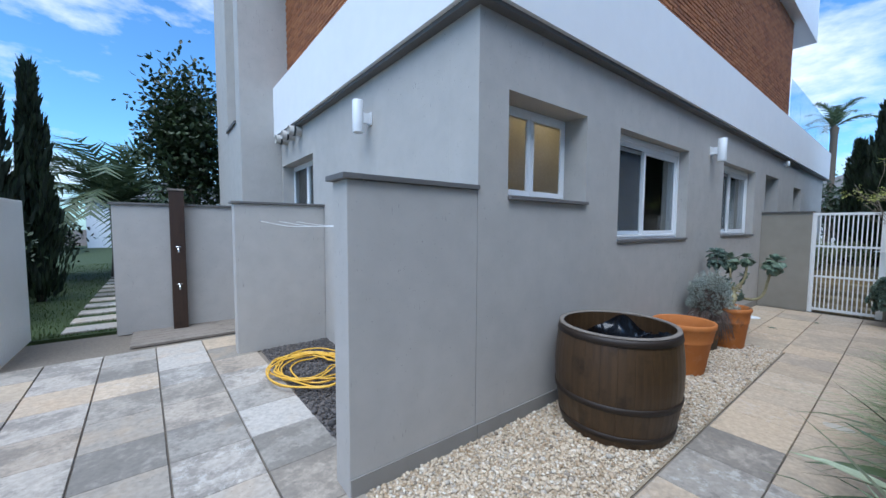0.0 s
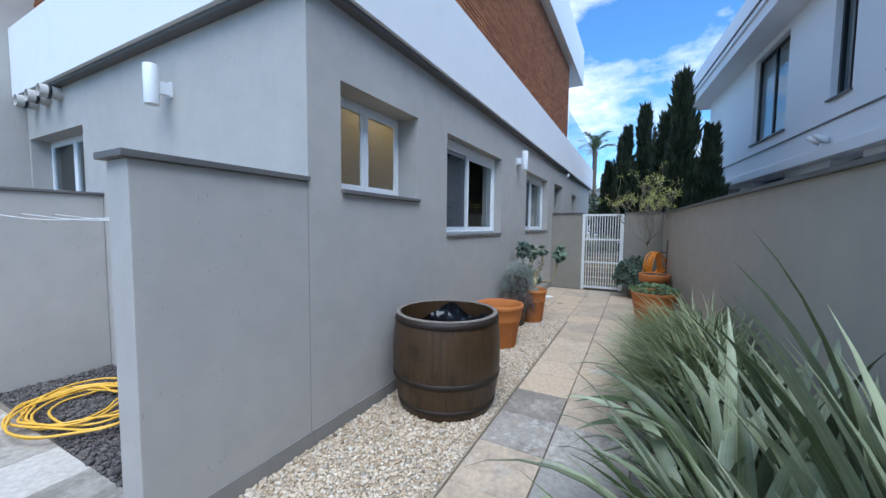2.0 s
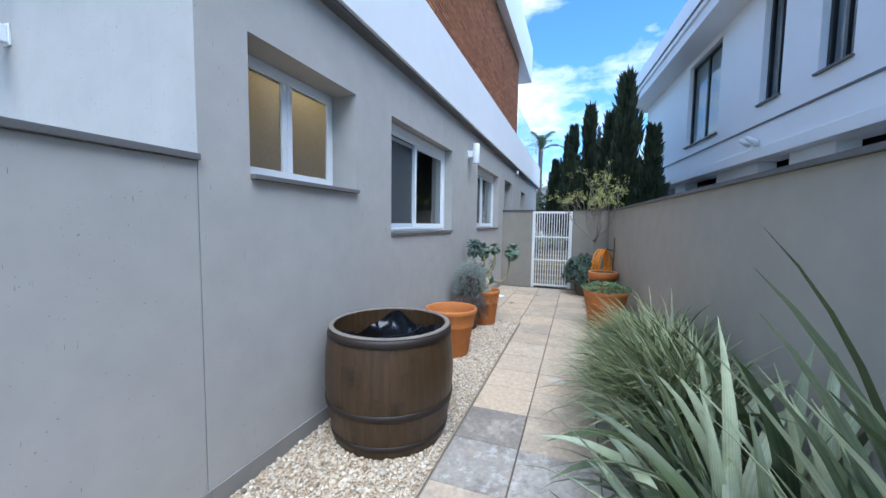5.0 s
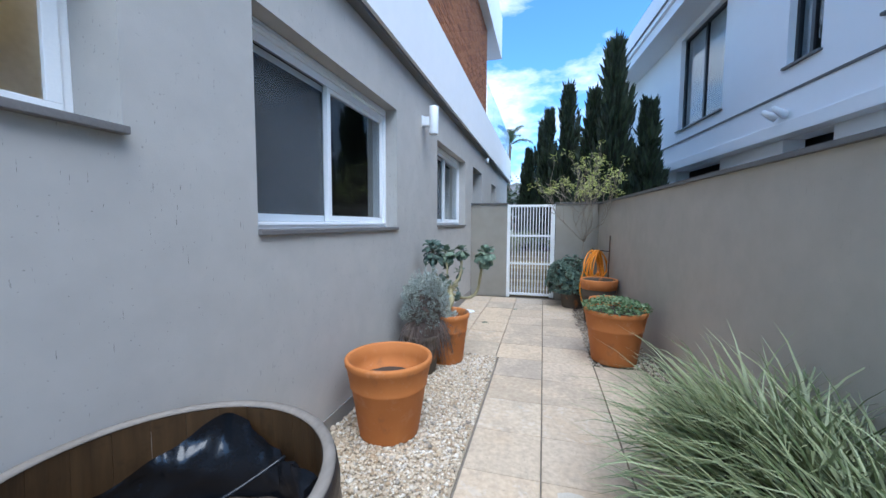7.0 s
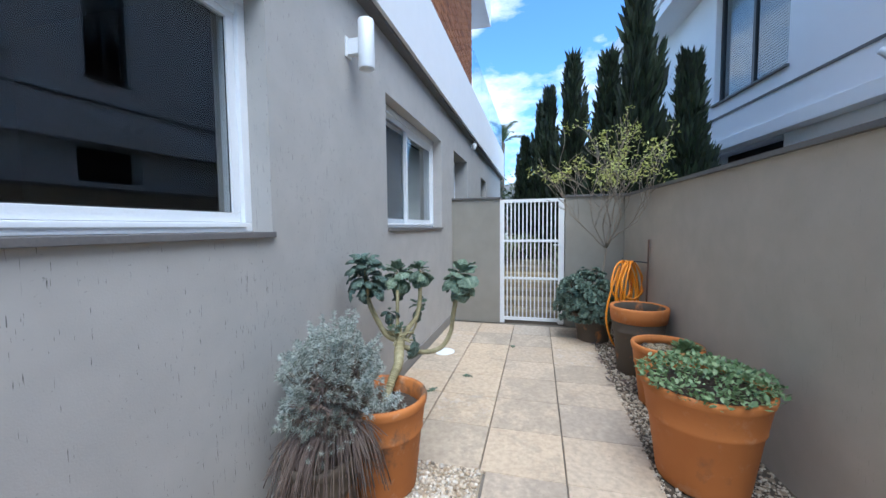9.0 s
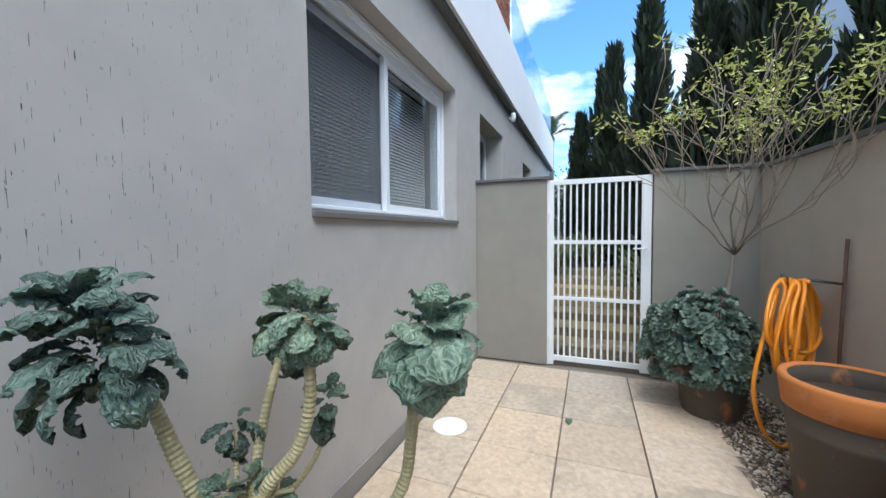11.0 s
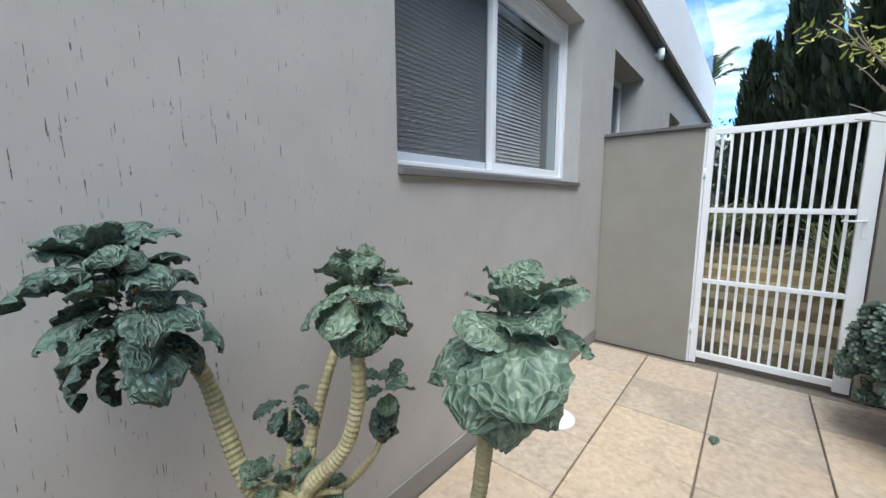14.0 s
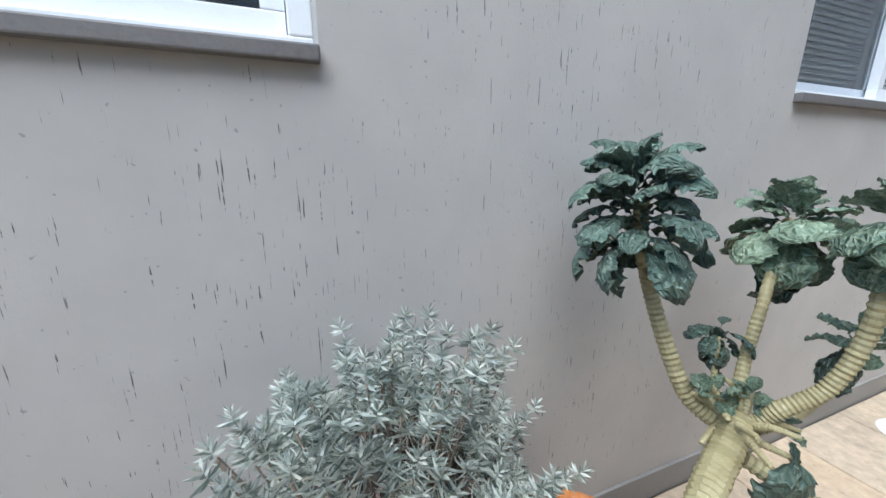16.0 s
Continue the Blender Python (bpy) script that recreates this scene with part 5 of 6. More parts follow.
def grow(p, d, length, r, depth):
    n = 4
    pts, rad = [p], [r]
    for i in range(n):
        d = (d + Vector((r_.uniform(-0.28, 0.28), r_.uniform(-0.28, 0.28), r_.uniform(-0.10, 0.22)))).normalized()
        nxt = pts[-1] + d * (length / n)
        lim = garden_y(nxt.x + 10.05) - 1.05 + 0.06
        if nxt.z < 1.75 and nxt.y < lim:
            nxt.y = lim
        if nxt.z < 1.75 and nxt.x > 0.40:
            nxt.x = 0.40
        pts.append(nxt)
        rad.append(r * (1 - 0.10 * (i + 1)))
    tube(pts, [max(k, 0.0028) for k in rad], 6 if depth < 2 else 4, tb)
    if depth >= 3:
        ends.append((pts[-1], d))
    if depth < 4:
        for k in range(3 if depth in (1, 2) else 2):
            j = r_.choice((2, 3, 4))
            side = Vector((r_.uniform(-1, 0.75), r_.uniform(-0.9, 0.9), r_.uniform(-0.1, 0.6)))
            grow(pts[j], (d + side * 0.85).normalized(), length * r_.uniform(0.62, 0.88), rad[j] * 0.66, depth + 1)


tube(spline([(0, 0, 0), (-0.01, 0.02, 0.35), (0.04, -0.03, 0.7), (0.05, -0.06, 0.93)], 5), [0.017 - 0.0003 * k for k in range(16)], 7, tb)
limbs.append(tb)
for d0 in ((-0.25, 0.75, 0.35), (-0.15, 0.35, 1.0), (-0.35, -0.05, 1.0), (-0.75, -0.30, 0.75), (-0.9, -0.1, 0.9), (-0.55, 0.15, 1.0), (-0.1, -0.2, 1.0)):
    tb = bmesh.new()
    grow(Vector((0.05, -0.06, 0.92)), Vector(d0).normalized(), 0.66, 0.0085, 1)
    limbs.append(tb)
for tb in limbs:
    part("branch", tb, M_BARK, tr, "grey tangled branch")
pieces = []
lv, lf = rosette_leaf(0.050, 0.015)
for p, d in ends:
    if p.z < 1.75 or r_.random() < 0.42:
        continue
    for k in range(r_.randint(8, 22)):
        pieces.append((lv, lf, Matrix.Translation(p + Vector((r_.uniform(-0.06, 0.06), r_.uniform(-0.06, 0.06), r_.uniform(-0.08, 0.05)))) @ pose(0, 0, 0, r_.uniform(-60, 60), r_.uniform(-20, 75), r_.uniform(0, 360)) @ Matrix.Scale(r_.uniform(0.6, 1.15), 4)))
part("leaves", joined("leaves", pieces, M_LIME), M_LIME, tr, kind="stuff")


# ---- conifers ----
def cypress_mesh(seed, n=9000, lumps=2.4):
    """A unit-high column of upswept sprays with a ragged outline."""
    r = random.Random(seed)
    verts, faces = [], []

    def radius(h, a):
        lobe = noise.noise(Vector((math.cos(a) * 1.3 + seed, math.sin(a) * 1.3, h * 5.0)))
        return 0.165 * (1 - h) ** 1.05 * (0.6 + 0.4 * min(1, h * 7)) * (1 + 0.95 * lobe)

    leaders = []
    for k in range(26):
        hb, ab = r.uniform(0.12, 0.86), r.uniform(0, 2 * math.pi)
        leaders.append((hb, ab, radius(hb, ab) * r.uniform(0.85, 1.2), r.uniform(0.09, 0.20)))
    for i in range(n):
        if i % 5 < 2:
            hb, ab, rb, tall = r.choice(leaders)
            t = r.random() ** 1.3
            a = ab + r.uniform(-0.3, 0.3)
            rr = 0.028 * (1 - t) + 0.002
            base = Vector((rb * math.cos(ab), rb * math.sin(ab), hb + tall * t)) + Vector((r.uniform(-rr, rr), r.uniform(-rr, rr), 0))
            h = 0.5
        else:
            h = r.random() ** 0.85
            a = r.uniform(0, 2 * math.pi)
            rad = radius(h, a) * r.uniform(0.45, 1.12)
            base = Vector((rad * math.cos(a), rad * math.sin(a), h * 0.95))
        out = Vector((math.cos(a) * r.uniform(0.15, 0.75), math.sin(a) * r.uniform(0.15, 0.75), r.uniform(0.6, 1.2))).normalized()
        L = r.uniform(0.022, 0.075) * (1.0 if h < 0.85 else 1.5)
        side = out.cross(Vector((r.uniform(-1, 1), r.uniform(-1, 1), r.uniform(-1, 1)))).normalized() * (L * 0.15)
        k = len(verts)
        verts += [base - side * 0.4, base + out * (L * 0.5) - side, base + out * L, base + out * (L * 0.45) + side]
        faces.append((k, k + 1, k + 2, k + 3))
    return raw_mesh("crown", [tuple(v) for v in verts], faces, M_CYP)


CROWNS = [cypress_mesh(s) for s in (1, 2, 3)]
CORE = mesh_of("core", lathe([(0, 0.02), (0.05, 0.04), (0.06, 0.25), (0.045, 0.5), (0.025, 0.72), (0, 0.86)], 12), M_CYP)
TRUNK = mesh_of("trunk", lathe([(0, 0), (0.016, 0), (0.012, 0.3), (0, 0.9)], 8), M_TWIG)


def cypress(at, h, wide, k, label="tall dark green columnar cypress", group="cypresses"):
    t = thing("cypress", label, "tree", at, group, rz=k * 67)
    part("trunk", TRUNK, M_TWIG, t).matrix_basis = Matrix.Diagonal((h, h, h, 1))
    part("inner_foliage", CORE, M_CYP, t).matrix_basis = Matrix.Diagonal((wide, wide, h, 1))
    part("crown", CROWNS[k % 3], M_CYP, t).matrix_basis = Matrix.Diagonal((wide, wide, h, 1))
    return t


for i, (x, y, z, h, w) in enumerate(((11.4, 0.36, 0.0, 5.35, 3.6), (10.85, -0.2, 0.0, 3.9, 2.9), (15.5, 2.25, 0.69, 3.3, 2.3), (15.2, 1.82, 0.69, 4.1, 2.4), (14.7, 1.62, 0.69, 4.3, 2.7),
                                     (13.9, 1.12, 0.69, 4.7, 3.2), (12.4, 0.62, 0.0, 4.7, 3.3), (11.85, 0.02, 0.0, 3.3, 3.6), (13.2, 0.30, 0.0, 4.0, 3.6), (12.0, 0.70, 0.0, 4.0, 3.4))):
    cypress((x, y, z), h, w, i)
for i, (x, y, h, w) in enumerate(((-2.35, 12.0, 7.4, 3.6), (-1.62, 12.6, 4.9, 2.6), (-3.6, 14.0, 6.2, 5.0), (-3.3, 11.2, 6.0, 4.4))):
    cypress((x, y, 0.0), h, w, i + 1)


# ---- neighbouring house ----
nb = thing("neighbour_house", "white modern two-storey house over the boundary wall", "house", (9.5, -1.7, 0), rz=5.7)
N_HOLES = [(1.66, 3.5, 3.8, 5.92), (-0.60, 0.02, 3.9, 6.2), (-2.10, -1.46, 3.9, 6.2), (-3.75, -2.97, 3.9, 6.2), (-6.5, -5.2, 3.9, 6.0)]
bm = wall_panel("y", -0.3, 0.3, -14, 7.5, 3.08, 6.25, N_HOLES)
part("wall", bm, M_NWHITE, nb, "smooth white upper wall")
part("wall", wall_panel("y", -0.45, 0.3, -14, 7.3, 0, 2.88, [(1.9, 3.8, 2.3, 2.87), (-0.7, 0.2, 2.3, 2.87), (4.6, 5.6, 2.3, 2.87), (-3.6, -1.7, 2.3, 2.87)]), M_NWHITE, nb, "white lower wall with dark slots")
# solid block, coloured near-black in place of shaded rooms
part("wall", boxes((-14, -8, 0, 7.3, -0.76, 6.24)), M_DARK, nb, "solid near-black block standing in for the unlit inside")
part("end_wall", boxes((7.301, -8, 0, 7.499, -0.301, 6.25)), M_NWHITE, nb)
part("ledge", boxes((-14, -0.46, 2.881, 7.55, 0.07, 3.079), bevel=0.01), M_NWHITE, nb, "white projecting floor edge")
part("groove", boxes((-14, 0.0005, 3.50, 7.45, 0.018, 3.535)), M_STONE, nb, "dark horizontal trim line")
rf = part("roof", boxes((-14, -8, 6.06, 8.1, 0.60, 6.30), (-14, -8, 6.301, 8.1, 0.66, 6.95)), M_NWHITE, nb, "white flat roof with a stepped fascia")
part("gutter", boxes((-14, 0.661, 6.42, 8.1, 0.69, 6.46)), M_STONE, rf)
for u0, u1, z0, z1 in N_HOLES:
    hw = (u1 - u0) / 2
    w = part("window", boxes((u0, -0.16, z0, u1, -0.10, z0 + 0.06), (u0, -0.16, z1 - 0.06, u1, -0.10, z1), (u0, -0.16, z0 + 0.0605, u0 + 0.06, -0.10, z1 - 0.0605), (u1 - 0.06, -0.16, z0 + 0.0605, u1, -0.10, z1 - 0.0605),
                             ((u0 + u1) / 2 - 0.03, -0.159, z0 + 0.0605, (u0 + u1) / 2 + 0.03, -0.101, z1 - 0.0605)), M_BLACKFR, nb, "black aluminium window")
    part("pane", boxes((u0 + 0.061, -0.135, z0 + 0.061, u1 - 0.061, -0.129, z1 - 0.061)), M_GLASS, w)
    part("sill", boxes((u0 - 0.03, -0.158, z0 - 0.035, u1 + 0.03, 0.05, z0 - 0.001), bevel=0.004), M_STONE, w)
    if hw > 0.8:
        sl_ = mesh_of("slat", boxes((u0 + 0.07, -0.22, -0.016, u1 - 0.07, -0.215, 0.016)), M_BLIND)
        for k in range(46):
            o = part("slat", sl_, M_BLIND, w)
            o.location = (0, 0, z0 + 0.10 + k * 0.044)
nl = thing("spotlight", "white twin-head outdoor spotlight on the house", "spotlight", (9.45, -1.70, 3.20), rz=5.7)
part("mount", boxes((-0.05, 0.0, -0.05, 0.05, 0.03, 0.05), bevel=0.004), M_FRAME, nl)
for dx in (-0.10, 0.10):
    bm = lathe([(0, -0.12), (0.035, -0.11), (0.055, 0.02), (0.06, 0.10), (0.052, 0.10), (0.045, 0.02), (0, 0.0)], 24)
    bm.transform(Matrix.Translation((dx, 0.15, 0.02)) @ pose(0, 0, 0, 120, 15 * dx * 10, 0))
    part("head", bm, M_FRAME, nl)
    part("arm", tube([(0, 0.02, 0), (dx, 0.12, 0.03)], 0.012, 8), M_FRAME, nl)

# ---- beyond the gate ----
for i in range(7):
    s = structure("step_%d" % (i + 1), boxes((10.95 + i * 0.42, 1.25, -0.05, 11.37 + i * 0.42, 2.95, 0.10 + i * 0.105), bevel=0.012), M_STEP, "worn mossy sandstone garden step", "step")
structure("terrace_ground", boxes((13.89, 0.9, -0.05, 24, 3.2, 0.70), (10.74, 2.96, -0.05, 13.889, 3.23, 0.30), (10.74, 0.3, -0.05, 13.889, 1.24, 0.25)), M_EARTH, "planted earth beside the steps", "ground")
for cx, cy, cz, n_ in ((12.4, 2.98, 0.55, 120), (13.3, 2.80, 0.78, 150), (14.2, 2.6, 0.68, 170), (12.0, 1.22, 0.25, 120), (13.0, 1.30, 0.45, 130), (14.6, 2.0, 0.68, 150)):
    gp = thing("strap_plant", "arching green strap-leaved plant beside the steps", "plant", (cx, cy, min(cz, 0.69)), "step plants")
    pieces = []
    for i in range(n_):
        v, f, u = blade(rng.uniform(0.6, 1.1), rng.uniform(0.018, 0.03), rng.uniform(1.0, 2.4), 0.2, 8, 0)
        pieces.append((v, f, Matrix.Translation((rng.uniform(-0.15, 0.15), rng.uniform(-0.12, 0.12), -0.02)) @ pose(0, 0, 0, 0, 0, rng.uniform(0, 360)) @ pose(0, 0, 0, 0, rng.uniform(3, 40), 0)))
    part("leaves", joined("leaves", pieces, M_GRASS), M_GRASS, gp, kind="stuff")


def far_house(at, sx, sy, h, label, rz=0):
    t = thing("far_house", label, "house", at, "far houses", rz)
    part("wall", boxes((-sx, -sy, 0, sx, sy, h)), M_NWHITE, t)
    bm = bmesh.new()
    e = 0.5
    a = [bm.verts.new(c) for c in ((-sx - e, -sy - e, h), (sx + e, -sy - e, h), (sx + e, sy + e, h), (-sx - e, sy + e, h), (-sx * 0.5, 0, h + sy * 0.45), (sx * 0.5, 0, h + sy * 0.45))]
    for f in ((0, 1, 5, 4), (1, 2, 5), (2, 3, 4, 5), (3, 0, 4), (3, 2, 1, 0)):
        bm.faces.new([a[i] for i in f])
    part("roof", bm, M_STONE, t, "grey tiled roof")
    for k in range(3):
        x = -sx + (k + 0.5) * 2 * sx / 3
        for z in (0.9, 3.6):
            if z + 1.3 < h:
                part("window", boxes((x - 0.6, -sy - 0.02, z, x + 0.6, -sy + 0.1, z + 1.3)), M_BLACKFR, t)
                part("window", boxes((-sx - 0.02, -0.6 + (k - 1) * sy * 0.6, z, -sx + 0.1, 0.6 + (k - 1) * sy * 0.6, z + 1.3)), M_BLACKFR, t)


far_house((2.5, 40, 0), 6, 4, 3.4, "distant pale house with a grey hipped roof")
far_house((-9, 33, 0), 4, 4, 3.2, "low pale house behind the lawn")
far_house((44, 4.5, 0), 4, 5, 3.6, "distant pale house beyond the steps")


def bushy(name, at, r, h, n, material, label, leaf=0.09, trunk=True, category="tree"):
    """A crown of many leaves round a few limbs, with gaps and an uneven outline."""
    q = random.Random(int(abs(at[0] * 31 + at[1] * 17)))
    t = thing(name, label, category, at)
    bm = bmesh.new()
    hubs = []
    for i in range(9):
        a, el = q.uniform(0, 6.28), q.uniform(0.1, 1.2)
        c = Vector((r * 0.62 * math.cos(a) * math.cos(el), r * 0.62 * math.sin(a) * math.cos(el), h * 0.45 + h * 0.40 * math.sin(el) * q.uniform(0.6, 1.1)))
        hubs.append(c)
        tube(spline([(0, 0, 0), (c.x * 0.3, c.y * 0.3, h * 0.3), c], 4), [0.06 * r, 0.055 * r, 0.05 * r, 0.045 * r, 0.035 * r, 0.03 * r, 0.02 * r, 0.015 * r, 0.01 * r], 6, bm)
    part("trunk", bm, M_TWIG, t)
    lv, lf = rosette_leaf(leaf, leaf * 0.55)
    pcs = []
    for i in range(n):
        c = q.choice(hubs) + Vector((q.gauss(0, r * 0.24), q.gauss(0, r * 0.24), q.gauss(0, h * 0.13)))
        pcs.append((lv, lf, Matrix.Translation(c) @ pose(0, 0, 0, q.uniform(-60, 60), q.uniform(-60, 60), q.uniform(0, 360)) @ Matrix.Scale(q.uniform(0.6, 1.3), 4)))
    part("crown", joined("crown", pcs, material), material, t)
    return t


bushy("garden_tree", (1.15, 13.2, 0), 1.25, 5.6, 8500, M_HEDGE, "dark-leaved tree beside the stair tower", 0.15)
bushy("hedge_bush", (-1.9, 10.3, 0), 0.7, 1.7, 1800, M_HEDGE, "dark evergreen bush by the lawn", 0.08, category="bush")
bushy("hedge_bush", (-2.6, 17.0, 0), 1.4, 2.0, 1800, M_HEDGE, "dark evergreen bush across the lawn", 0.12, category="bush")
bushy("hedge_bush", (1.2, 22.0, 0), 2.0, 2.3, 1800, M_HEDGE, "clipped bush at the end of the lawn", 0.16, category="bush")
bushy("far_tree", (26, 3.2, 0), 2.6, 4.2, 2200, M_HEDGE, "rounded tree beyond the terrace", 0.22)
bushy("far_tree", (34, 0.2, 0), 3.5, 6.0, 2200, M_HEDGE, "rounded tree far behind the cypresses", 0.26)


def palm(at, h, n, length, label, seed, droop=2.0):
    q = random.Random(seed)
    t = thing("palm_tree", label, "tree", at, "palms")
    part("trunk", lathe([(0, 0), (0.20, 0), (0.15, h * 0.3), (0.16, h * 0.9), (0.20, h * 0.96), (0, h)], 14), M_TWIG, t, "rough fibrous trunk")
    for i in range(n):
        up = q.uniform(10, 85)
        pts, ang = [Vector((0, 0, 0))], radians(up)
        for k in range(10):
            pts.append(pts[-1] + Vector((math.cos(ang), 0, math.sin(ang))) * (length / 10))
            ang -= droop / 10 * (0.4 + k / 8)
        bm = tube(pts, [0.022 - 0.0018 * k for k in range(11)], 4)
        for k in range(2, 20):
            j = k / 2
            p = pts[int(j)].lerp(pts[min(10, int(j) + 1)], j % 1)
            d = (pts[min(10, int(j) + 1)] - pts[int(j)]).normalized() if int(j) < 10 else Vector((1, 0, -0.5)).normalized()
            ll = length * 0.30 * (1 - abs(j / 10 - 0.45) * 0.9)
            for s in (-1, 1):
                e = p + (d * 0.65 + Vector((0, s * 0.75, -0.18 + q.uniform(-0.1, 0.25)))).normalized() * ll
                wv = d * 0.06
                bm.faces.new([bm.verts.new(v) for v in (p - wv, p + wv, e)])
        o = part("frond", bm, M_PALM, t)
        o.matrix_basis = Matrix.Translation((0, 0, h * 0.97)) @ pose(0, 0, 0, 0, 0, i * 137.5)


palm((-0.62, 16.6, 0), 2.3, 44, 3.0, "feathery palm standing on the lawn", 4)
palm((31, 4.35, 0), 7.6, 12, 1.9, "tall distant palm above the roofs", 5, 1.6)
for i in range(11):
    sst = structure("stepping_stone_%d" % (i + 1), boxes((-0.80, 8.95 + i * 0.72, -0.02, -0.08, 9.36 + i * 0.72, 0.028), bevel=0.008), M_TILE2, "weathered stepping stone in the lawn", "stepping stone")
q = random.Random(8)
gv, gf = [], []
for i in range(16000):
    x, y = q.uniform(-4.5, 1.4), 8.8 + 13 * q.random() ** 1.7
    if -0.85 < x < -0.03 and (y - 8.9) % 0.72 < 0.5 and y < 17:
        continue
    a, hh, ww = q.uniform(0, 6.28), q.uniform(0.03, 0.075), q.uniform(0.004, 0.009)
    lx, ly = q.uniform(-0.02, 0.02), q.uniform(-0.02, 0.02)
    k = len(gv)
    gv += [(x - ww * math.cos(a), y - ww * math.sin(a), 0.0), (x + ww * math.cos(a), y + ww * math.sin(a), 0.0), (x + lx, y + ly, hh)]
    gf.append((k, k + 1, k + 2))
tagged(new("grass", raw_mesh("grass", gv, gf, leafy("grass_blade", (0.03, 0.055, 0.012), (0.075, 0.115, 0.03), 0.6))), "short green lawn grass", "grass", kind="stuff")


# ---- loose stones ----
ICO = bmesh.new()
bmesh.ops.create_icosphere(ICO, subdivisions=1, radius=1.0)
ICO_V = np.array([v.co[:] for v in ICO.verts])
ICO_F = np.array([[v.index for v in f.verts] for f in ICO.faces])
ICO.free()


def pebbles(name, areas, n, size, material, label, z0=0.004, avoid=(), seed=1):
    """Loose stones strewn over rectangles (x0, y0, x1, y1)."""
    g = np.random.default_rng(seed)
    area = np.array([(a[2] - a[0]) * (a[3] - a[1]) for a in areas])
    which = g.choice(len(areas), size=n, p=area / area.sum())
    A = np.array(areas)[which]
    c = np.stack([g.uniform(A[:, 0], A[:, 2]), g.uniform(A[:, 1], A[:, 3]), np.zeros(n)], 1)
    keep = np.ones(n, bool)
    for ax, ay, ar in avoid:
        keep &= (c[:, 0] - ax) ** 2 + (c[:, 1] - ay) ** 2 > ar * ar
    c = c[keep]
    n = len(c)
    s = size * g.lognormal(0, 0.32, n)[:, None] * g.uniform(0.65, 1.2, (n, 3)) * np.array([1, 1, 0.72])
    v = ICO_V[None] * s[:, None, :] * g.uniform(0.82, 1.12, (n, 12, 1))
    a = g.uniform(0, 6.28, n)
    ca, sa = np.cos(a)[:, None], np.sin(a)[:, None]
    v = np.stack([v[..., 0] * ca - v[..., 1] * sa, v[..., 0] * sa + v[..., 1] * ca, v[..., 2]], 2)
    c[:, 2] = z0 + s[:, 2] * 0.55 + g.random(n) * size * 0.6
    v = (v + c[:, None, :]).reshape(-1, 3)
    f = (ICO_F[None] + (np.arange(n) * 12)[:, None, None]).reshape(-1, 3)
    me = bpy.data.meshes.new(name)
    me.vertices.add(len(v))
    me.vertices.foreach_set("co", v.ravel())
    me.loops.add(f.size)
    me.loops.foreach_set("vertex_index", f.ravel().astype(np.int32))
    me.polygons.add(len(f))
    me.polygons.foreach_set("loop_start", np.arange(0, f.size, 3, dtype=np.int32))
    me.polygons.foreach_set("loop_total", np.full(len(f), 3, dtype=np.int32))
    me.update(calc_edges=True)
    me.materials.append(material)
    return tagged(new(name, me), label, "gravel", kind="stuff")


POTS = [(3.43, 2.72, 0.41), (5.18, 2.815, 0.21), (6.68, 2.78, 0.19), (6.30, 2.94, 0.14), (7.18, 0.93, 0.23), (8.14, 0.835, 0.195), (8.87, 0.875, 0.19), (9.92, 1.17, 0.18)]
pebbles("white_gravel", [(1.36, 2.225, 6.92, 3.225)], 30000, 0.0102, M_PEBBLE, "pale cream pebbles along the house wall", avoid=POTS, seed=2)
pebbles("dark_gravel", [(1.435, 3.47, 2.29, 6.44)], 7000, 0.0125, M_LAVA, "dark lava gravel in the drying yard", 0.003, seed=3)
pebbles("mixed_gravel", [(6.95, 0.50, 10.48, 1.20), (4.0, 0.34, 6.93, 0.655)], 9500, 0.0088, M_PEBBLE2, "mixed tan pebbles along the boundary wall", 0.002, avoid=POTS, seed=4)
g_ = random.Random(6)
lit_v, lit_f = [], []
for i in range(260):
    x, y = g_.uniform(8.3, 10.4), g_.uniform(0.75, 1.22)
    a, L, w = g_.uniform(0, 6.28), g_.uniform(0.015, 0.05), g_.uniform(0.006, 0.014)
    k = len(lit_v)
    cs, sn = math.cos(a), math.sin(a)
    for u, v, z in ((-L, 0, 0.02), (0, -w, 0.026), (L, 0, 0.03), (0, w, 0.022)):
        lit_v.append((x + u * cs - v * sn, y + u * sn + v * cs, z))
    lit_f.append((k, k + 1, k + 2, k + 3))
tagged(new("leaf_litter", raw_mesh("leaf_litter", lit_v, lit_f, M_DRY)), "dry brown leaf litter under the tree", "litter", kind="stuff")

# ---- paving, tile by tile ----
pv = thing("paving", "square sandstone-coloured paving tiles with narrow joints", "paving", (0, 0, 0))
pv["kind"] = "structure"
TILE = boxes((-0.5, -0.5, -0.011, 0.5, 0.5, 0.010))
bmesh.ops.bevel(TILE, geom=[e for e in TILE.edges if all(v.co.z > 0 for v in e.verts)], offset=0.006, segments=1, affect="EDGES")
T_A, T_B = mesh_of("tile", TILE.copy(), M_TILE), mesh_of("tile", TILE, M_TILE2)
ROWS_X = (1.96, 2.47, 2.98, 3.49, 3.98, 4.46, 4.91, 5.39, 5.90, 6.40, 6.92, 7.43, 7.93, 8.40, 8.88, 9.41, 9.92, 10.42)
JOINT = 0.010
tq = random.Random(12)


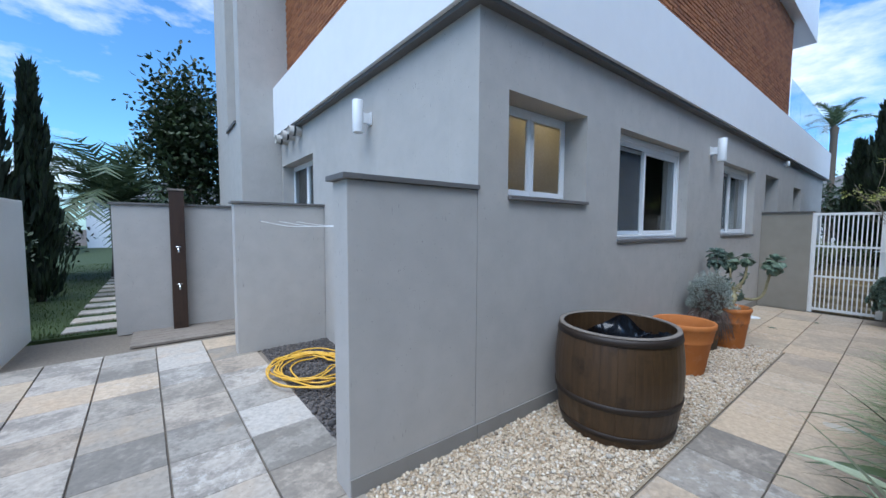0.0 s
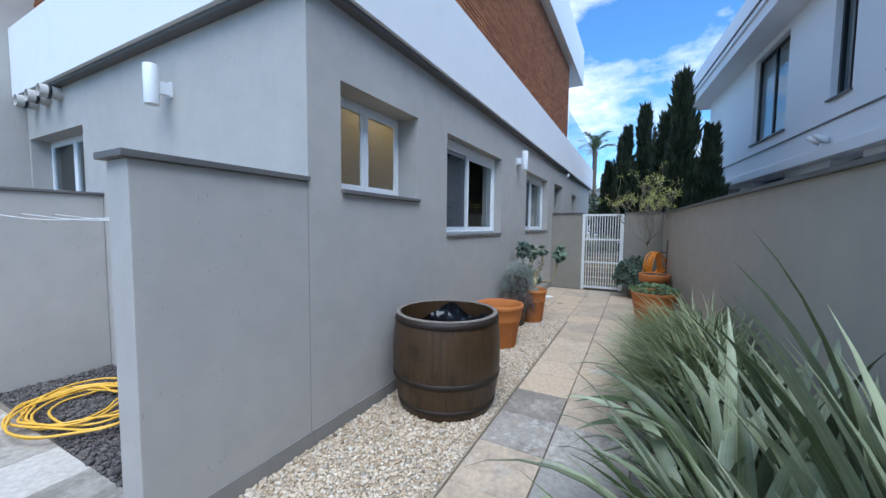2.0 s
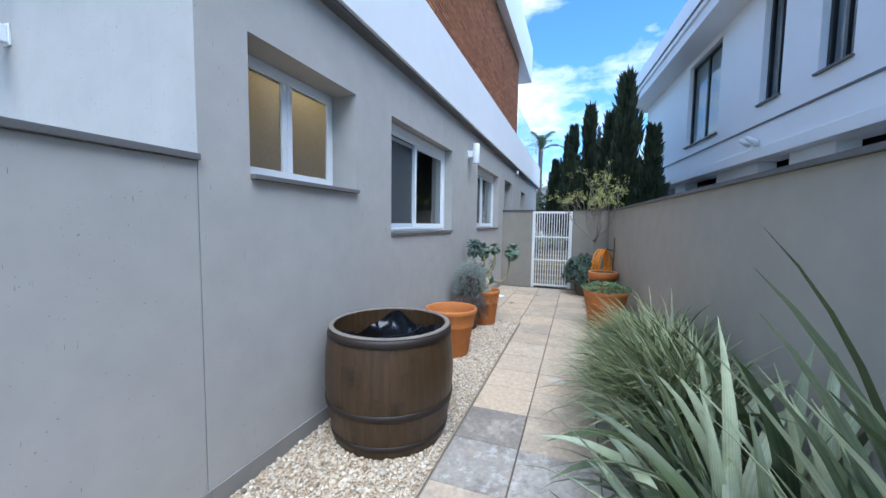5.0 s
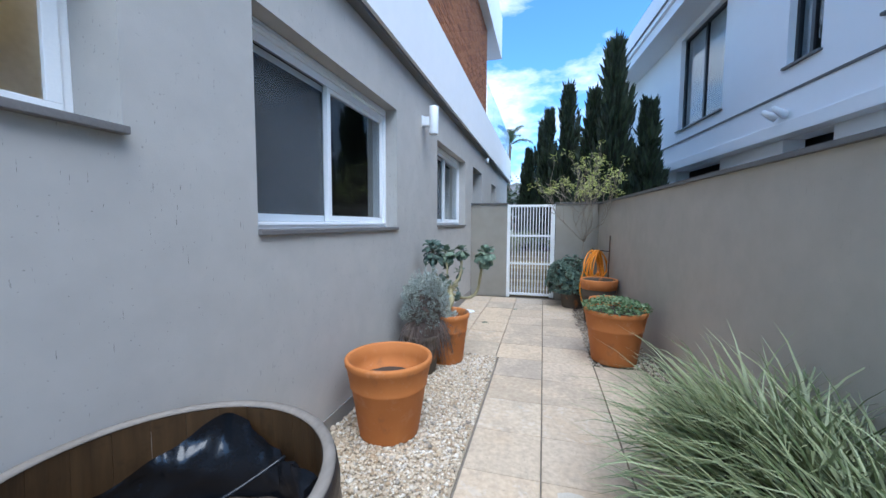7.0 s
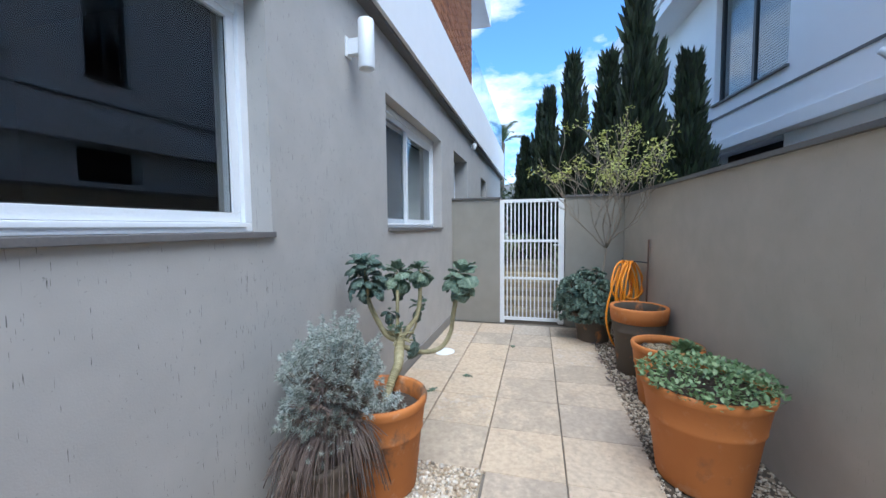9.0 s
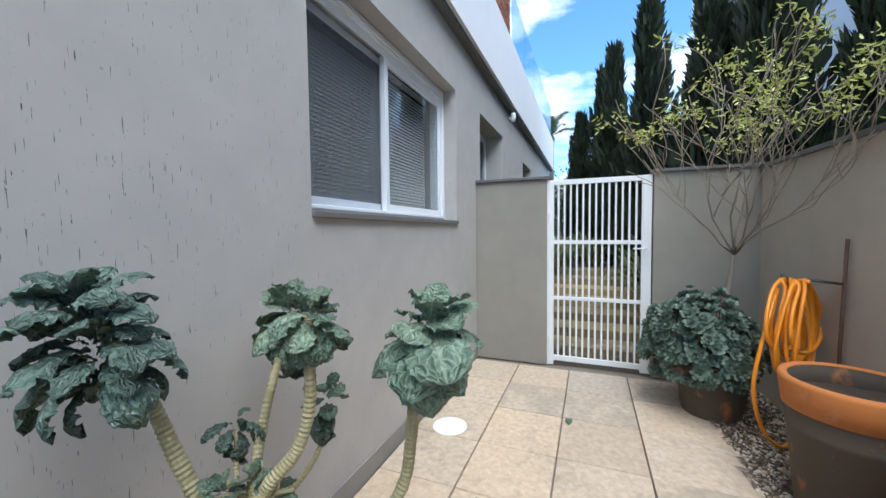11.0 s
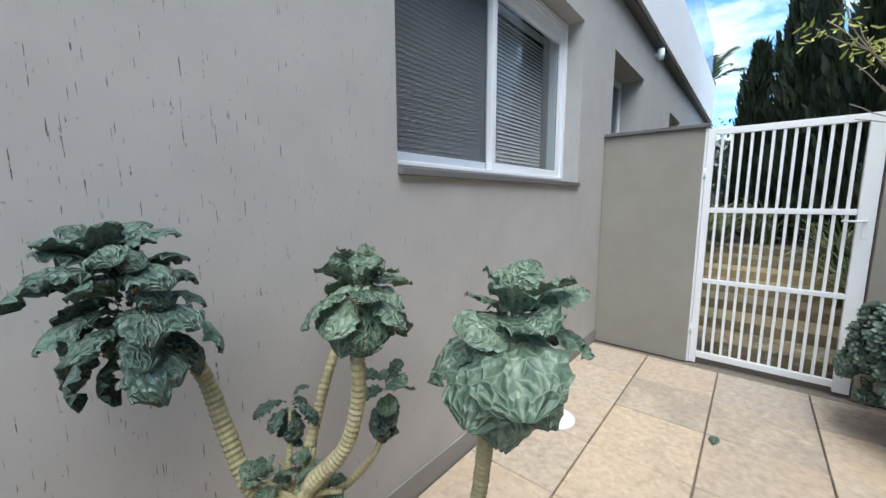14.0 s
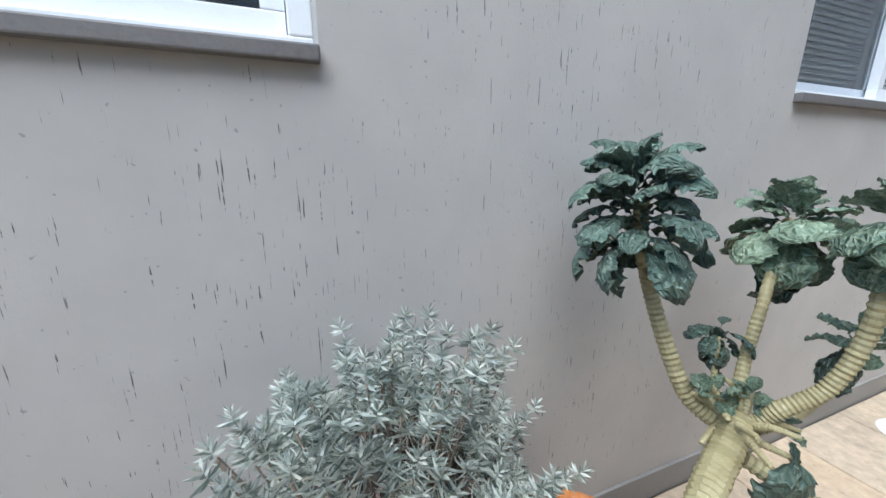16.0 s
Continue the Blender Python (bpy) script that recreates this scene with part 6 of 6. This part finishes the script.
def tile(x0, y0, x1, y1, me, turn=None):
    """One slab; the long joints are wide and dark, the cross joints hairline."""
    o = part("tile", me, M_TILE, pv)
    o.matrix_basis = (turn or Matrix()) @ Matrix.Translation(((x0 + x1) / 2, (y0 + y1) / 2, tq.uniform(-0.0015, 0.0015))) @ pose(0, 0, 0, tq.uniform(-0.15, 0.15), tq.uniform(-0.15, 0.15), 0) \
        @ Matrix.Diagonal((x1 - x0 - (0.012 if turn else 0.005), y1 - y0 - (0.005 if turn else 0.008), 1, 1))


for x0, x1 in zip(ROWS_X, ROWS_X[1:]):
    near = x1 < 4.0
    for y0, y1 in ((1.715, 2.20 if x1 < 6.95 else 2.237), (1.175, 1.715)):
        tile(x0, y0, x1, y1, T_B if near and tq.random() < 0.35 else T_A)
    if x1 < 6.95 and x1 > 3.4:
        tile(x0, 0.67, x1, 1.175, T_B if x1 < 4.95 else T_A)
    if x0 > 6.9:
        for y0, y1 in ((2.237, 2.742), (2.742, 3.225)):
            tile(x0, y0, x1, y1, T_A)
COURT = Matrix.Translation((1.45, 3.6, 0)) @ pose(0, 0, 0, 0, 0, 1.6) @ Matrix.Translation((-1.45, -3.6, 0))
XL = [1.455 - 0.512 * i for i in range(10)]
YL = [7.42 - 0.515 * i for i in range(15)]
for x1, x0 in zip(XL, XL[1:]):
    for y1, y0 in zip(YL, YL[1:]):
        if x1 > 1.3 and y0 < 3.2:
            continue
        tile(x0, y0, x1, y1, T_B if tq.random() < 0.85 else T_A, COURT)
for y1, y0 in zip(YL[8:], YL[9:]):
    tile(0.945, y0, 1.36, y1, T_B, COURT)
for i in range(4):
    tile(1.37 + i * 0.53 - 0.53 * 1, 0.9 - 0.0, 1.90 + i * 0.53 - 0.53, 1.2, T_B)


# dried paint on one tile
def tile_mark(name, cx, cy, rx, ry, material, label, seed):
    bm = bmesh.new()
    ring = []
    for k in range(40):
        a = 2 * math.pi * k / 40
        r = 1 + 0.45 * noise.noise(Vector((math.cos(a) * 1.6 + seed, math.sin(a) * 1.6, 0))) + 0.12 * noise.noise(Vector((math.cos(a) * 6, math.sin(a) * 6, seed)))
        ring.append(bm.verts.new((cx + rx * r * math.cos(a), cy + ry * r * math.sin(a), 0.0128)))
    bm.faces.new(ring)
    tagged(new(name, mesh_of(name, bm, material)), label, "stain", kind="structure")


tile_mark("paint_stain", 4.80, 1.53, 0.07, 0.10, plain("dried_whitewash", (0.62, 0.56, 0.47), 0.8, vary=0.25), "dried white paint stain on a paving tile", 3)
